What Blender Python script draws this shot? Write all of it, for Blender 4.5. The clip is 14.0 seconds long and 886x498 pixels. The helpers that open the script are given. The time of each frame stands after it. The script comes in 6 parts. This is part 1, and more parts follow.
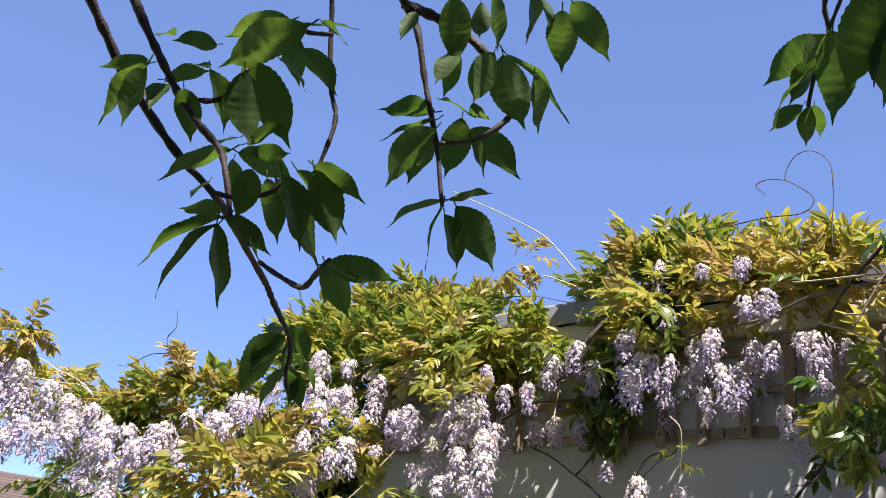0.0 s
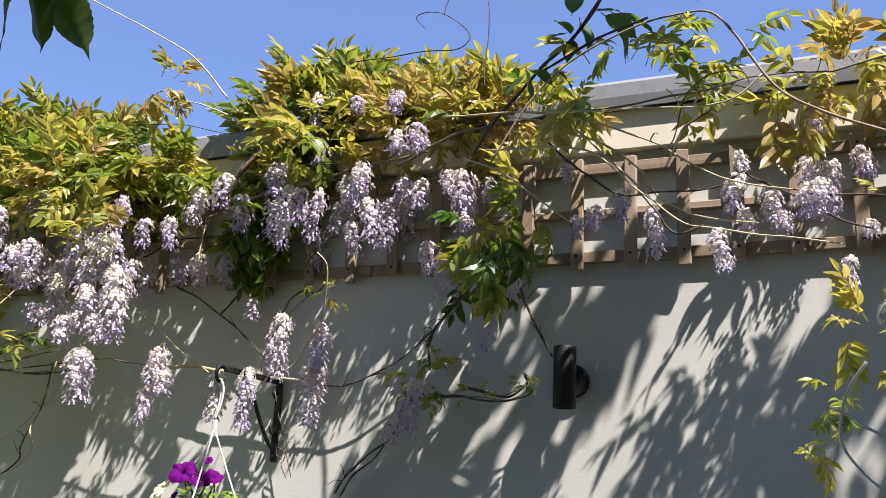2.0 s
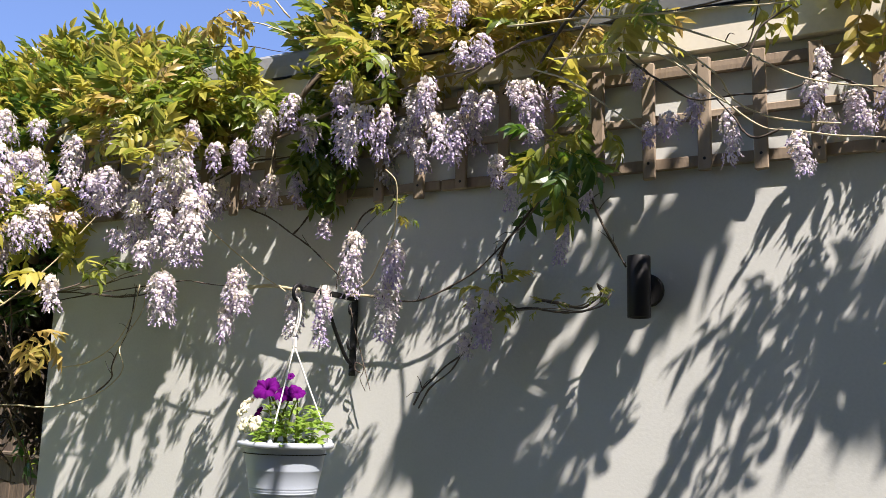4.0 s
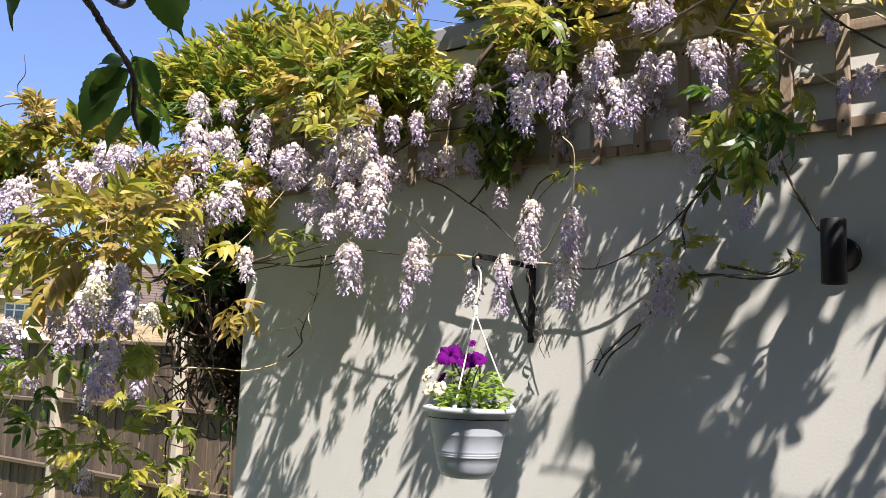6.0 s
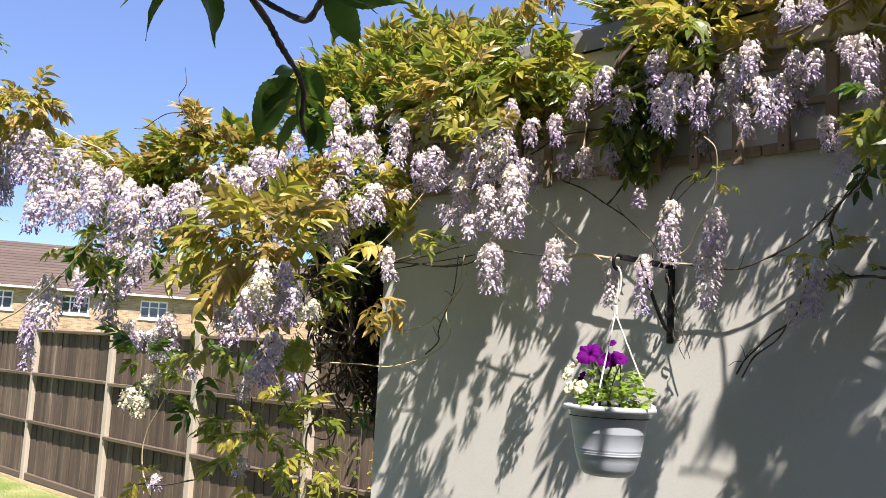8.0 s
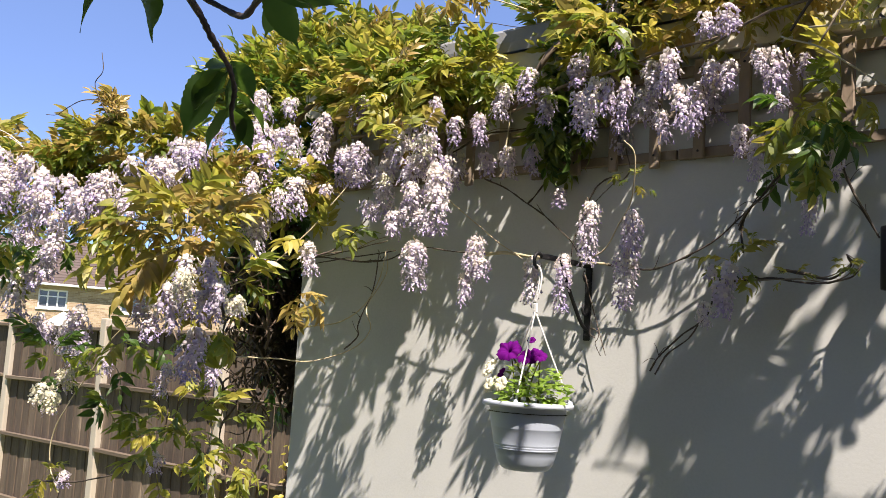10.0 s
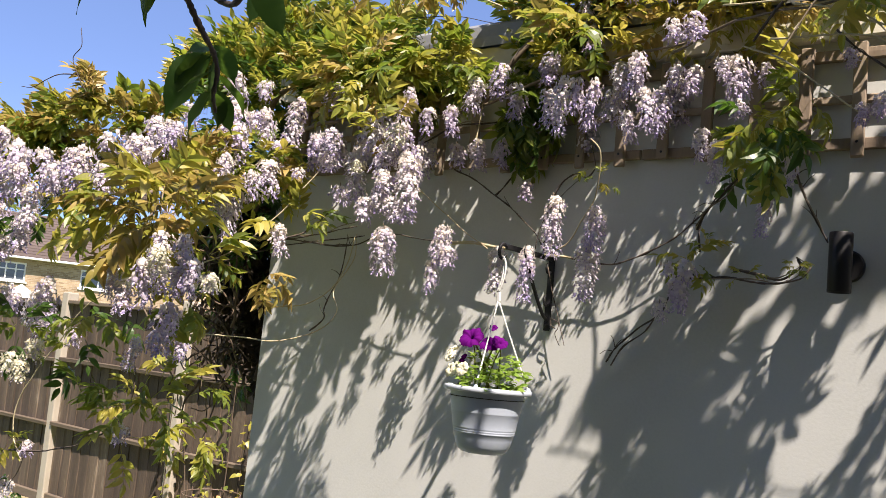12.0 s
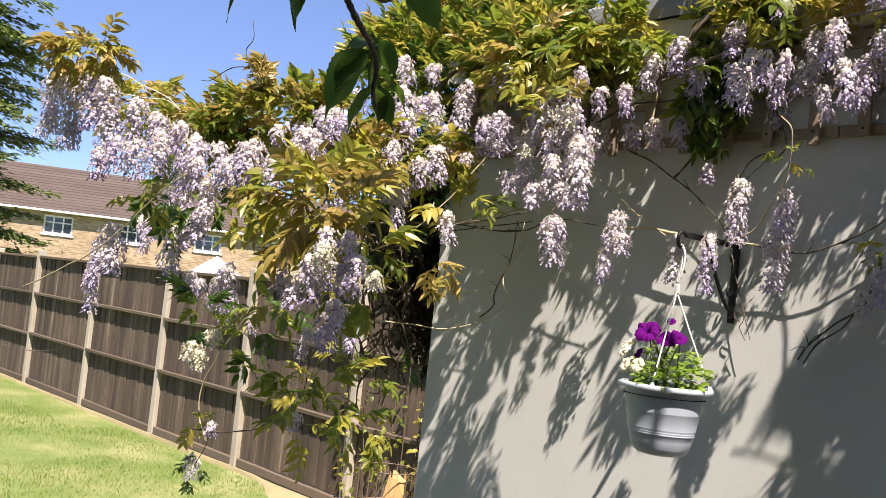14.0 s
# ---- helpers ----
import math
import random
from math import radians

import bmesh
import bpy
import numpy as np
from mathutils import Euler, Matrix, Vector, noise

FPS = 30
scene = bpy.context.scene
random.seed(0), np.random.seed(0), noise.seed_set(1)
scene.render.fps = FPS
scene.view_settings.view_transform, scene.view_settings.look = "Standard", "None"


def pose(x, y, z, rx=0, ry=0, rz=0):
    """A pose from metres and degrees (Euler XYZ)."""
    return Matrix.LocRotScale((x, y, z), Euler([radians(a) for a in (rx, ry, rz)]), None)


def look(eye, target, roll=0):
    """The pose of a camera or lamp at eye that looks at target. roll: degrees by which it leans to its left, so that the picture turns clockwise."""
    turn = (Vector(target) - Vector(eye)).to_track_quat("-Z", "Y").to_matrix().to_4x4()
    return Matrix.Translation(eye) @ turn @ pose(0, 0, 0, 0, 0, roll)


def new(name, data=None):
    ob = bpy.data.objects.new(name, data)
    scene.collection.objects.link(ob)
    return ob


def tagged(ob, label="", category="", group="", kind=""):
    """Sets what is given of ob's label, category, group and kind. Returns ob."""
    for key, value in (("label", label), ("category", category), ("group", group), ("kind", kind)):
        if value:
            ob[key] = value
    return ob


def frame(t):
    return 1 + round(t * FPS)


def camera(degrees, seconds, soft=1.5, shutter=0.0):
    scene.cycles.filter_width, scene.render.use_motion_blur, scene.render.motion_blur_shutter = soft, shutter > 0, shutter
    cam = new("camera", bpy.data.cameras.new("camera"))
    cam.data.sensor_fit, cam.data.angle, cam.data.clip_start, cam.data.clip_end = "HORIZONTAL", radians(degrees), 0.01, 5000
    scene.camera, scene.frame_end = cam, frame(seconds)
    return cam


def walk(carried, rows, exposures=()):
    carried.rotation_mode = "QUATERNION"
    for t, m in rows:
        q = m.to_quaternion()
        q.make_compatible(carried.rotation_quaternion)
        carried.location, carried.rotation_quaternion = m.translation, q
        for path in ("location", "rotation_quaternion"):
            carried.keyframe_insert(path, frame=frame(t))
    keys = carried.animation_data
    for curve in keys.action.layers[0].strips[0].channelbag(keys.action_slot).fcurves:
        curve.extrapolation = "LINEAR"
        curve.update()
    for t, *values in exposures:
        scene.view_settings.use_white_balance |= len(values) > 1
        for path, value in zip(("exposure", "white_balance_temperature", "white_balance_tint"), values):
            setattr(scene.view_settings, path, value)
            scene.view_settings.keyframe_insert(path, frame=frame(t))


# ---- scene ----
cam = camera(51.2, 14.0, soft=0.3)
PATH = [
    (0, (-0.193, -2.829, 1.739), (-1.495, -1.518, 2.505), 7.4),
    (0.5, (-0.226, -2.753, 1.711), (-1.449, -1.311, 2.364), 5.5),
    (1, (-0.225, -2.678, 1.721), (-1.329, -1.112, 2.293), 4.5),
    (1.5, (-0.212, -2.639, 1.729), (-1.165, -0.968, 2.273), 3.9),
    (2, (-0.211, -2.607, 1.732), (-0.981, -0.839, 2.264), 2.8),
    (4.5, (-0.237, -2.611, 1.75), (-1.237, -0.906, 2.052), 1.6),
    (5, (-0.253, -2.633, 1.744), (-1.348, -0.985, 2.038), 1.9),
    (5.5, (-0.253, -2.641, 1.742), (-1.391, -1.017, 2.002), 2.1),
    (6, (-0.255, -2.648, 1.757), (-1.466, -1.075, 2.004), 2.1),
    (6.5, (-0.256, -2.678, 1.752), (-1.584, -1.205, 2.01), 2.4),
    (7, (-0.254, -2.704, 1.741), (-1.676, -1.32, 1.991), 2.8),
    (9.5, (-0.311, -2.782, 1.745), (-1.607, -1.276, 1.973), 3.5),
    (10, (-0.293, -2.786, 1.752), (-1.548, -1.247, 1.985), 3.4),
    (10.5, (-0.281, -2.796, 1.755), (-1.512, -1.235, 1.981), 3.7),
    (11, (-0.264, -2.821, 1.752), (-1.472, -1.243, 1.978), 4.0),
    (11.5, (-0.255, -2.846, 1.737), (-1.456, -1.264, 1.975), 4.9),
    (12, (-0.249, -2.856, 1.74), (-1.445, -1.267, 1.954), 5.5),
    (12.5, (-0.278, -2.859, 1.722), (-1.53, -1.31, 1.909), 6.1),
    (13, (-0.291, -2.874, 1.735), (-1.621, -1.388, 1.888), 5.9),
    (13.5, (-0.304, -2.825, 1.755), (-1.705, -1.401, 1.851), 5.8),
    (14, (-0.308, -2.768, 1.814), (-1.783, -1.422, 1.925), 6.0),
]
walk(cam, [(t, look(eye, target, roll)) for t, eye, target, roll in PATH], [(0, 1.45, 6500, 20), (2, 1.46, 6600, 17), (5, 1.50, 6750, 18), (9, 1.44, 6900, 19), (14, 1.32, 7000, 19)])

# ---------------------------------------------------------------- sky, sun
SUN_WAY = Vector((0.52, -0.34, 1.0)).normalized()
world = bpy.data.worlds.new("sky")
scene.world = world
world.use_nodes = True
wt = world.node_tree
sky = wt.nodes.new("ShaderNodeTexSky")
sky.sky_type, sky.sun_disc = "NISHITA", False
sky.sun_elevation = math.asin(SUN_WAY.z)
sky.sun_rotation = math.atan2(SUN_WAY.x, SUN_WAY.y)
sky.air_density, sky.dust_density, sky.ozone_density = 0.6, 0.0, 8.0
hue = wt.nodes.new("ShaderNodeMix")
hue.data_type, hue.blend_type = "RGBA", "MULTIPLY"
hue.inputs[0].default_value = 1.0
hue.inputs[7].default_value = (1.10, 1.0, .98, 1)
wt.links.new(sky.outputs[0], hue.inputs[6])
even = wt.nodes.new("ShaderNodeMix")
even.data_type = "RGBA"
even.inputs[0].default_value = 0.45
even.inputs[7].default_value = (.74, 1.24, 2.48, 1)
wt.links.new(hue.outputs[2], even.inputs[6])
wt.links.new(even.outputs[2], wt.nodes["Background"].inputs[0])
wt.nodes["Background"].inputs[1].default_value = 0.120
sun = new("sun", bpy.data.lights.new("sun", "SUN"))
sun.data.energy, sun.data.angle, sun.data.color = 5.0, radians(0.5), (1.0, 0.955, 0.88)
sun.matrix_world = look(SUN_WAY * 20, (0, 0, 0))


# ---------------------------------------------------------------- materials
def base_mat(name, rough=0.6, metal=0.0, spec=0.5):
    m = bpy.data.materials.new(name)
    m.use_nodes = True
    b = m.node_tree.nodes["Principled BSDF"]
    b.inputs["Roughness"].default_value = rough
    b.inputs["Metallic"].default_value = metal
    b.inputs["Specular IOR Level"].default_value = spec
    return m, m.node_tree, b


def ramp(nt, fac, cols, spots=None):
    r = nt.nodes.new("ShaderNodeValToRGB")
    els = r.color_ramp.elements
    while len(els) < len(cols):
        els.new(0.5)
    for i, c in enumerate(cols):
        els[i].position = spots[i] if spots else i / (len(cols) - 1)
        els[i].color = (*c, 1)
    nt.links.new(fac, r.inputs[0])
    return r.outputs[0]


def math_node(nt, op, a, b):
    n = nt.nodes.new("ShaderNodeMath")
    n.operation = op
    for i, v in enumerate((a, b)):
        if isinstance(v, (int, float)):
            n.inputs[i].default_value = v
        else:
            nt.links.new(v, n.inputs[i])
    return n.outputs[0]


def noise_tex(nt, scale, detail=4.0, stretch=(1, 1, 1), rough=0.55, obj=False):
    tc = nt.nodes.new("ShaderNodeTexCoord")
    mp = nt.nodes.new("ShaderNodeMapping")
    mp.inputs["Scale"].default_value = stretch
    n = nt.nodes.new("ShaderNodeTexNoise")
    n.inputs["Scale"].default_value, n.inputs["Detail"].default_value, n.inputs["Roughness"].default_value = scale, detail, rough
    if obj:
        nt.links.new(tc.outputs["Object"], mp.inputs[0])
    else:
        g = nt.nodes.new("ShaderNodeNewGeometry")
        nt.links.new(g.outputs["Position"], mp.inputs[0])
    nt.links.new(mp.outputs[0], n.inputs["Vector"])
    return n.outputs["Fac"]


def bump(nt, b, height, strength, dist):
    n = nt.nodes.new("ShaderNodeBump")
    n.inputs["Strength"].default_value, n.inputs["Distance"].default_value = strength, dist
    nt.links.new(height, n.inputs["Height"])
    nt.links.new(n.outputs[0], b.inputs["Normal"])


def surface(name, cols, scale, rough=0.7, fine=60, bump_s=0.3, bump_d=0.004, stretch=(1, 1, 1), metal=0.0, spec=0.5, rand=0.0, spots=None, obj=False):
    """Colours mixed by a coarse and a fine grain, with relief, and a little change from piece to piece."""
    m, nt, b = base_mat(name, rough, metal, spec)
    big = noise_tex(nt, scale, 5, stretch, obj=obj)
    small = noise_tex(nt, fine, 3, stretch, obj=obj)
    f = math_node(nt, "ADD", math_node(nt, "MULTIPLY", big, 0.7), math_node(nt, "MULTIPLY", small, 0.3))
    if rand:
        oi = nt.nodes.new("ShaderNodeObjectInfo")
        f = math_node(nt, "ADD", f, math_node(nt, "MULTIPLY", math_node(nt, "SUBTRACT", oi.outputs["Random"], 0.5), rand))
    nt.links.new(ramp(nt, f, cols, spots), b.inputs["Base Color"])
    if bump_s:
        bump(nt, b, small, bump_s, bump_d)
    return m


def leaf_mat(name, cols, through_cols, share=0.4, rough=0.40, veins=0.0, spec=0.5):
    """Leaf: gloss above, light coming through; the hue changes over the plant and from leaflet to leaflet."""
    m, nt, b = base_mat(name, rough, 0, spec)
    g = nt.nodes.new("ShaderNodeNewGeometry")
    oi = nt.nodes.new("ShaderNodeObjectInfo")
    f = math_node(nt, "MULTIPLY", noise_tex(nt, 7, 2), 0.9)
    f = math_node(nt, "ADD", f, math_node(nt, "MULTIPLY", g.outputs["Random Per Island"], 0.32))
    f = math_node(nt, "ADD", f, math_node(nt, "MULTIPLY", oi.outputs["Random"], 0.25))
    f = math_node(nt, "SUBTRACT", f, 0.24)
    nt.links.new(ramp(nt, f, cols), b.inputs["Base Color"])
    tr = nt.nodes.new("ShaderNodeBsdfTranslucent")
    nt.links.new(ramp(nt, f, through_cols), tr.inputs["Color"])
    mix = nt.nodes.new("ShaderNodeMixShader")
    mix.inputs[0].default_value = share
    nt.links.new(b.outputs[0], mix.inputs[1])
    nt.links.new(tr.outputs[0], mix.inputs[2])
    nt.links.new(mix.outputs[0], nt.nodes["Material Output"].inputs["Surface"])
    if veins:
        bump(nt, b, noise_tex(nt, 90, 3), veins, 0.002)
    return m


M_RENDER = surface("painted_render", [(.392, .402, .378), (.463, .477, .450), (.503, .512, .484)], 1.6, 0.85, 110, 0.13, 0.003, spots=[.25, .5, .75])
M_FASCIA = surface("cream_fascia", [(.48, .45, .36), (.60, .56, .46), (.66, .62, .52)], 3, 0.5, 50, 0.1, 0.002, spots=[.3, .5, .7])
M_LEAD = surface("grey_roof_edge", [(.12, .13, .145), (.20, .21, .225), (.27, .28, .29)], 2.5, 0.45, 40, 0.25, 0.004)
M_SLAT = surface("weathered_trellis_wood", [(.13, .095, .065), (.24, .185, .13), (.33, .27, .20)], 5, 0.85, 90, 0.5, 0.003, (1, 1, .25), rand=0.35)
M_FENCE = surface("fence_board_wood", [(.020, .0135, .009), (.068, .047, .031), (.118, .085, .056), (.33, .275, .205)], 6, 0.9, 70, 0.9, 0.006, (1.6, 1, .12), rand=0.15, spots=[.25, .48, .62, .80])
M_RAIL = surface("fence_rail_wood", [(.050, .035, .023), (.098, .072, .048), (.19, .15, .105)], 3, 0.9, 60, 0.5, 0.004, (.15, 1, 1), rand=0.3)
M_CONC = surface("concrete_post", [(.24, .21, .16), (.36, .32, .255), (.44, .40, .33)], 4, 0.9, 90, 0.5, 0.003, rand=0.25)
# paving colour kept very dark so little sunlight bounces onto the wall
M_PAVE = surface("low_bounce_paving", [(.030, .029, .027), (.050, .048, .045), (.072, .068, .063)], 2, 0.9, 60, 0.4, 0.004)
M_IRON = surface("black_iron", [(.007, .007, .008), (.016, .016, .017)], 12, 0.55, 150, 0.25, 0.001, spec=.3)
M_LAMP = surface("black_lamp_paint", [(.006, .006, .007), (.013, .013, .014)], 20, 0.5, 200, 0.1, 0.0005, spec=.25)
M_POT = surface("grey_plastic", [(.29, .33, .385), (.345, .39, .45), (.39, .43, .49)], 8, 0.42, 160, 0.06, 0.0006)
M_POTRIM = surface("pale_plastic_rim", [(.38, .42, .47), (.48, .52, .57)], 10, 0.4, 160, 0.05, 0.0005)
M_ROPE = surface("white_plastic_hanger", [(.58, .58, .54), (.74, .74, .70)], 30, 0.5, 200, 0.1, 0.0005)
M_SOIL = surface("potting_soil", [(.015, .011, .008), (.05, .035, .024)], 40, 0.95, 160, 0.9, 0.01)
M_GRASSGND = surface("lawn_ground", [(.075, .125, .022), (.125, .172, .038), (.21, .225, .085), (.31, .29, .145)], 1.1, 0.95, 45, 0.7, 0.02, spots=[.30, .47, .58, .72])
M_DIRT = surface("dry_soil", [(.20, .16, .075), (.30, .25, .13), (.38, .32, .18)], 5, 0.95, 70, 0.8, 0.01)
M_STEM = surface("vine_stem", [(.08, .057, .038), (.17, .13, .088), (.29, .235, .16)], 14, 0.8, 140, 0.5, 0.002, rand=0.5)
M_STEMDARK = surface("dark_vine_shoot", [(.030, .021, .016), (.062, .045, .034), (.14, .11, .08)], 14, 0.85, 140, 0.5, 0.002, rand=0.3)
M_STEMWHITE = surface("downy_vine_shoot", [(.46, .47, .44), (.62, .62, .58)], 14, 0.7, 140, 0.3, 0.001)
M_STEMPALE = surface("pale_vine_shoot", [(.36, .30, .18), (.50, .44, .28)], 14, 0.65, 140, 0.3, 0.001)
M_BARK = surface("dark_vine_bark", [(.045, .030, .020), (.10, .070, .046), (.17, .125, .085)], 9, 0.9, 70, 0.9, 0.008, (1, 1, .2))
M_TWIG = surface("cherry_twig_bark", [(.018, .013, .012), (.042, .030, .027), (.085, .066, .060)], 25, 0.7, 170, 0.7, 0.003)
M_BRONZE = leaf_mat("bronze_young_leaf", [(.11, .12, .03), (.25, .205, .05), (.38, .26, .085), (.54, .43, .22)], [(.25, .28, .05), (.45, .38, .08), (.54, .38, .11), (.65, .53, .26)], .36)
M_GOLD = leaf_mat("golden_leaf", [(.10, .135, .02), (.21, .22, .035), (.34, .295, .05), (.49, .43, .16)], [(.27, .36, .05), (.46, .48, .065), (.58, .49, .09), (.66, .57, .2)], .40)
M_GREEN = leaf_mat("green_leaf", [(.04, .070, .014), (.085, .125, .022), (.155, .18, .03), (.25, .255, .06)], [(.15, .25, .03), (.29, .39, .04), (.44, .48, .06), (.50, .49, .1)], .38)
# dark brown leaf colour for the hollow at the wall's corner
M_DARKBROWN = leaf_mat("dark_brown_leaf", [(.022, .016, .011), (.05, .035, .022), (.09, .062, .038)], [(.03, .02, .012), (.07, .045, .025), (.11, .07, .04)], .15, 0.8)
M_FRESH = leaf_mat("petunia_leaf", [(.10, .17, .03), (.18, .28, .05), (.28, .38, .09)], [(.22, .40, .04), (.36, .54, .08), (.5, .62, .16)], .35)
# darker copy of the green leaf: shade inside the plant put into colour
M_SHADED = leaf_mat("shaded_green_leaf", [(.022, .048, .012), (.04, .08, .016), (.065, .115, .022)], [(.07, .17, .02), (.12, .26, .025), (.18, .34, .03)], .3)
M_CHERRY = leaf_mat("cherry_leaf", [(.026, .052, .017), (.040, .074, .022), (.065, .105, .032)], [(.06, .13, .018), (.12, .23, .026), (.26, .42, .05)], .34, 0.55, 0.2, .2)
M_BLUSH = leaf_mat("blush_white_petal", [(.55, .48, .49), (.67, .61, .58), (.75, .70, .63), (.81, .77, .69)], [(.60, .53, .54), (.73, .66, .63), (.80, .75, .68), (.85, .81, .74)], .44, 0.6, spec=.2)
M_LILAC = leaf_mat("lilac_petal", [(.45, .38, .54), (.58, .51, .62), (.70, .65, .67), (.78, .74, .70)], [(.50, .43, .60), (.65, .58, .69), (.77, .72, .74), (.84, .80, .76)], .44, 0.6, spec=.2)
M_VIOLET = leaf_mat("violet_keel", [(.33, .26, .50), (.46, .39, .60), (.60, .54, .69)], [(.33, .26, .52), (.46, .39, .63), (.60, .54, .72)], .3, 0.6, spec=.2)
M_CREAMFL = leaf_mat("cream_petal", [(.58, .54, .36), (.70, .67, .50), (.78, .75, .62)], [(.66, .62, .44), (.78, .75, .6), (.82, .8, .7)], .32, 0.6, spec=.2)
M_PURPLE = leaf_mat("purple_petal", [(.060, .001, .080), (.090, .002, .115), (.12, .003, .15)], [(.12, .001, .16), (.16, .002, .21), (.20, .004, .26)], .18, 0.8, spec=.08)
M_GRASS = leaf_mat("grass_blade", [(.075, .145, .018), (.12, .195, .032), (.19, .235, .055), (.30, .30, .12)], [(.17, .33, .03), (.28, .42, .05), (.40, .46, .10), (.48, .45, .19)], .32, 0.7)
M_CONIFER = leaf_mat("conifer_needles", [(.045, .075, .020), (.11, .15, .038), (.22, .25, .07)], [(.09, .15, .03), (.17, .25, .045), (.28, .33, .08)], .25, 0.6)
M_BRICK = surface("yellow_brick", [(.15, .10, .065), (.22, .155, .10), (.28, .20, .135)], 1.2, 0.9, 9, 0.3, 0.01, (1, 1, 3))
M_BUFF, nt, b = base_mat("buff_brickwork", 0.9, 0, 0.3)
tc = nt.nodes.new("ShaderNodeTexCoord")
sp = nt.nodes.new("ShaderNodeSeparateXYZ")
cb = nt.nodes.new("ShaderNodeCombineXYZ")
nt.links.new(tc.outputs["Object"], sp.inputs[0])
nt.links.new(math_node(nt, "ADD", sp.outputs[0], sp.outputs[1]), cb.inputs[0])
nt.links.new(sp.outputs[2], cb.inputs[1])
bk = nt.nodes.new("ShaderNodeTexBrick")
bk.inputs["Scale"].default_value, bk.inputs["Brick Width"].default_value, bk.inputs["Row Height"].default_value, bk.inputs["Mortar Size"].default_value = 1.0, .225, .075, .006
bk.inputs["Color1"].default_value, bk.inputs["Color2"].default_value, bk.inputs["Mortar"].default_value = (.44, .335, .215, 1), (.25, .175, .105, 1), (.40, .35, .275, 1)
nt.links.new(cb.outputs[0], bk.inputs["Vector"])
mx = nt.nodes.new("ShaderNodeMix")
mx.data_type, mx.blend_type = "RGBA", "MULTIPLY"
mx.inputs[0].default_value = .6
nt.links.new(bk.outputs["Color"], mx.inputs[6])
nt.links.new(ramp(nt, noise_tex(nt, 1.3, 5), [(.6, .56, .5), (1, 1, 1)], [.3, .65]), mx.inputs[7])
nt.links.new(mx.outputs[2], b.inputs["Base Color"])
bump(nt, b, bk.outputs["Fac"], -.4, .01)
M_TILE = surface("brown_roof_tile", [(.05, .036, .031), (.08, .058, .048), (.11, .082, .068)], 0.8, 0.85, 6, 0.4, 0.02, (1, 1, 4), rand=0.3)
M_WHITE = surface("white_window_plastic", [(.66, .66, .65), (.76, .76, .75)], 3, 0.4, 20, 0, 0)
M_PALEROOF = surface("pale_roof_sheet", [(.55, .56, .55), (.70, .71, .70)], 2, 0.35, 20, 0, 0)
M_WOOD = surface("split_log_wood", [(.40, .20, .07), (.58, .34, .14), (.68, .47, .24)], 6, 0.8, 70, 0.6, 0.006, (1, 1, .15))
M_GALV = surface("rusty_wire", [(.10, .06, .04), (.18, .13, .10)], 20, 0.6, 100, 0.2, 0.001)
m_glass, gt, gb = base_mat("window_glass", 0.06, 0, 0.8)
gb.inputs["Base Color"].default_value = (.05, .06, .07, 1)
M_GLASS = m_glass

# ---------------------------------------------------------------- geometry helpers
rnd = random.Random(7)


def mesh_of(name, verts, faces, mats, smooth=False, index=None):
    me = bpy.data.meshes.new(name)
    me.from_pydata([tuple(v) for v in verts], [], faces)
    for m in mats if isinstance(mats, (list, tuple)) else [mats]:
        me.materials.append(m)
    if index is not None:
        me.polygons.foreach_set("material_index", np.asarray(index, dtype=np.int32))
    if smooth:
        me.polygons.foreach_set("use_smooth", np.ones(len(me.polygons), dtype=bool))
    me.update()
    return me


def mesh_from(name, bm, mat, smooth=False):
    me = bpy.data.meshes.new(name)
    bm.normal_update()
    bm.to_mesh(me)
    bm.free()
    me.materials.append(mat)
    if smooth:
        me.polygons.foreach_set("use_smooth", np.ones(len(me.polygons), dtype=bool))
    return me


def part(name, me, parent, label="", at=None):
    """One mesh as a child of a thing. Its geometry is in the world's metres unless at gives a pose under the parent."""
    ob = new(name, me)
    ob.parent = parent
    if at is None:
        ob.matrix_parent_inverse = Matrix.Translation(-parent.location)
    else:
        ob.matrix_basis = at
    if label:
        ob["label"] = label
    return ob


def thing(name, base, label, category, group="", kind=""):
    ob = new(name)
    ob.empty_display_size = 0.1
    ob.location = base
    return tagged(ob, label, category, group, kind)


def slab(name, lo, hi, mat, bev=0.004, seg=1, jitter=0.0):
    bm = bmesh.new()
    bmesh.ops.create_cube(bm, size=1)
    for v in bm.verts:
        v.co = Vector([lo[i] + (v.co[i] + .5) * (hi[i] - lo[i]) + (rnd.uniform(-jitter, jitter) if jitter else 0) for i in range(3)])
    if bev:
        bmesh.ops.bevel(bm, geom=bm.edges[:], offset=bev, segments=seg, affect="EDGES", profile=0.6)
    return mesh_from(name, bm, mat)


def smooth_line(pts, steps=6):
    p = [Vector(q) for q in pts]
    p = [p[0] * 2 - p[1]] + p + [p[-1] * 2 - p[-2]]
    out = []
    for i in range(1, len(p) - 2):
        for k in range(steps):
            t = k / steps
            a, b, c, d = p[i - 1], p[i], p[i + 1], p[i + 2]
            out.append(0.5 * ((2 * b) + (c - a) * t + (2 * a - 5 * b + 4 * c - d) * t * t + (3 * b - a - 3 * c + d) * t ** 3))
    out.append(p[-2])
    return out


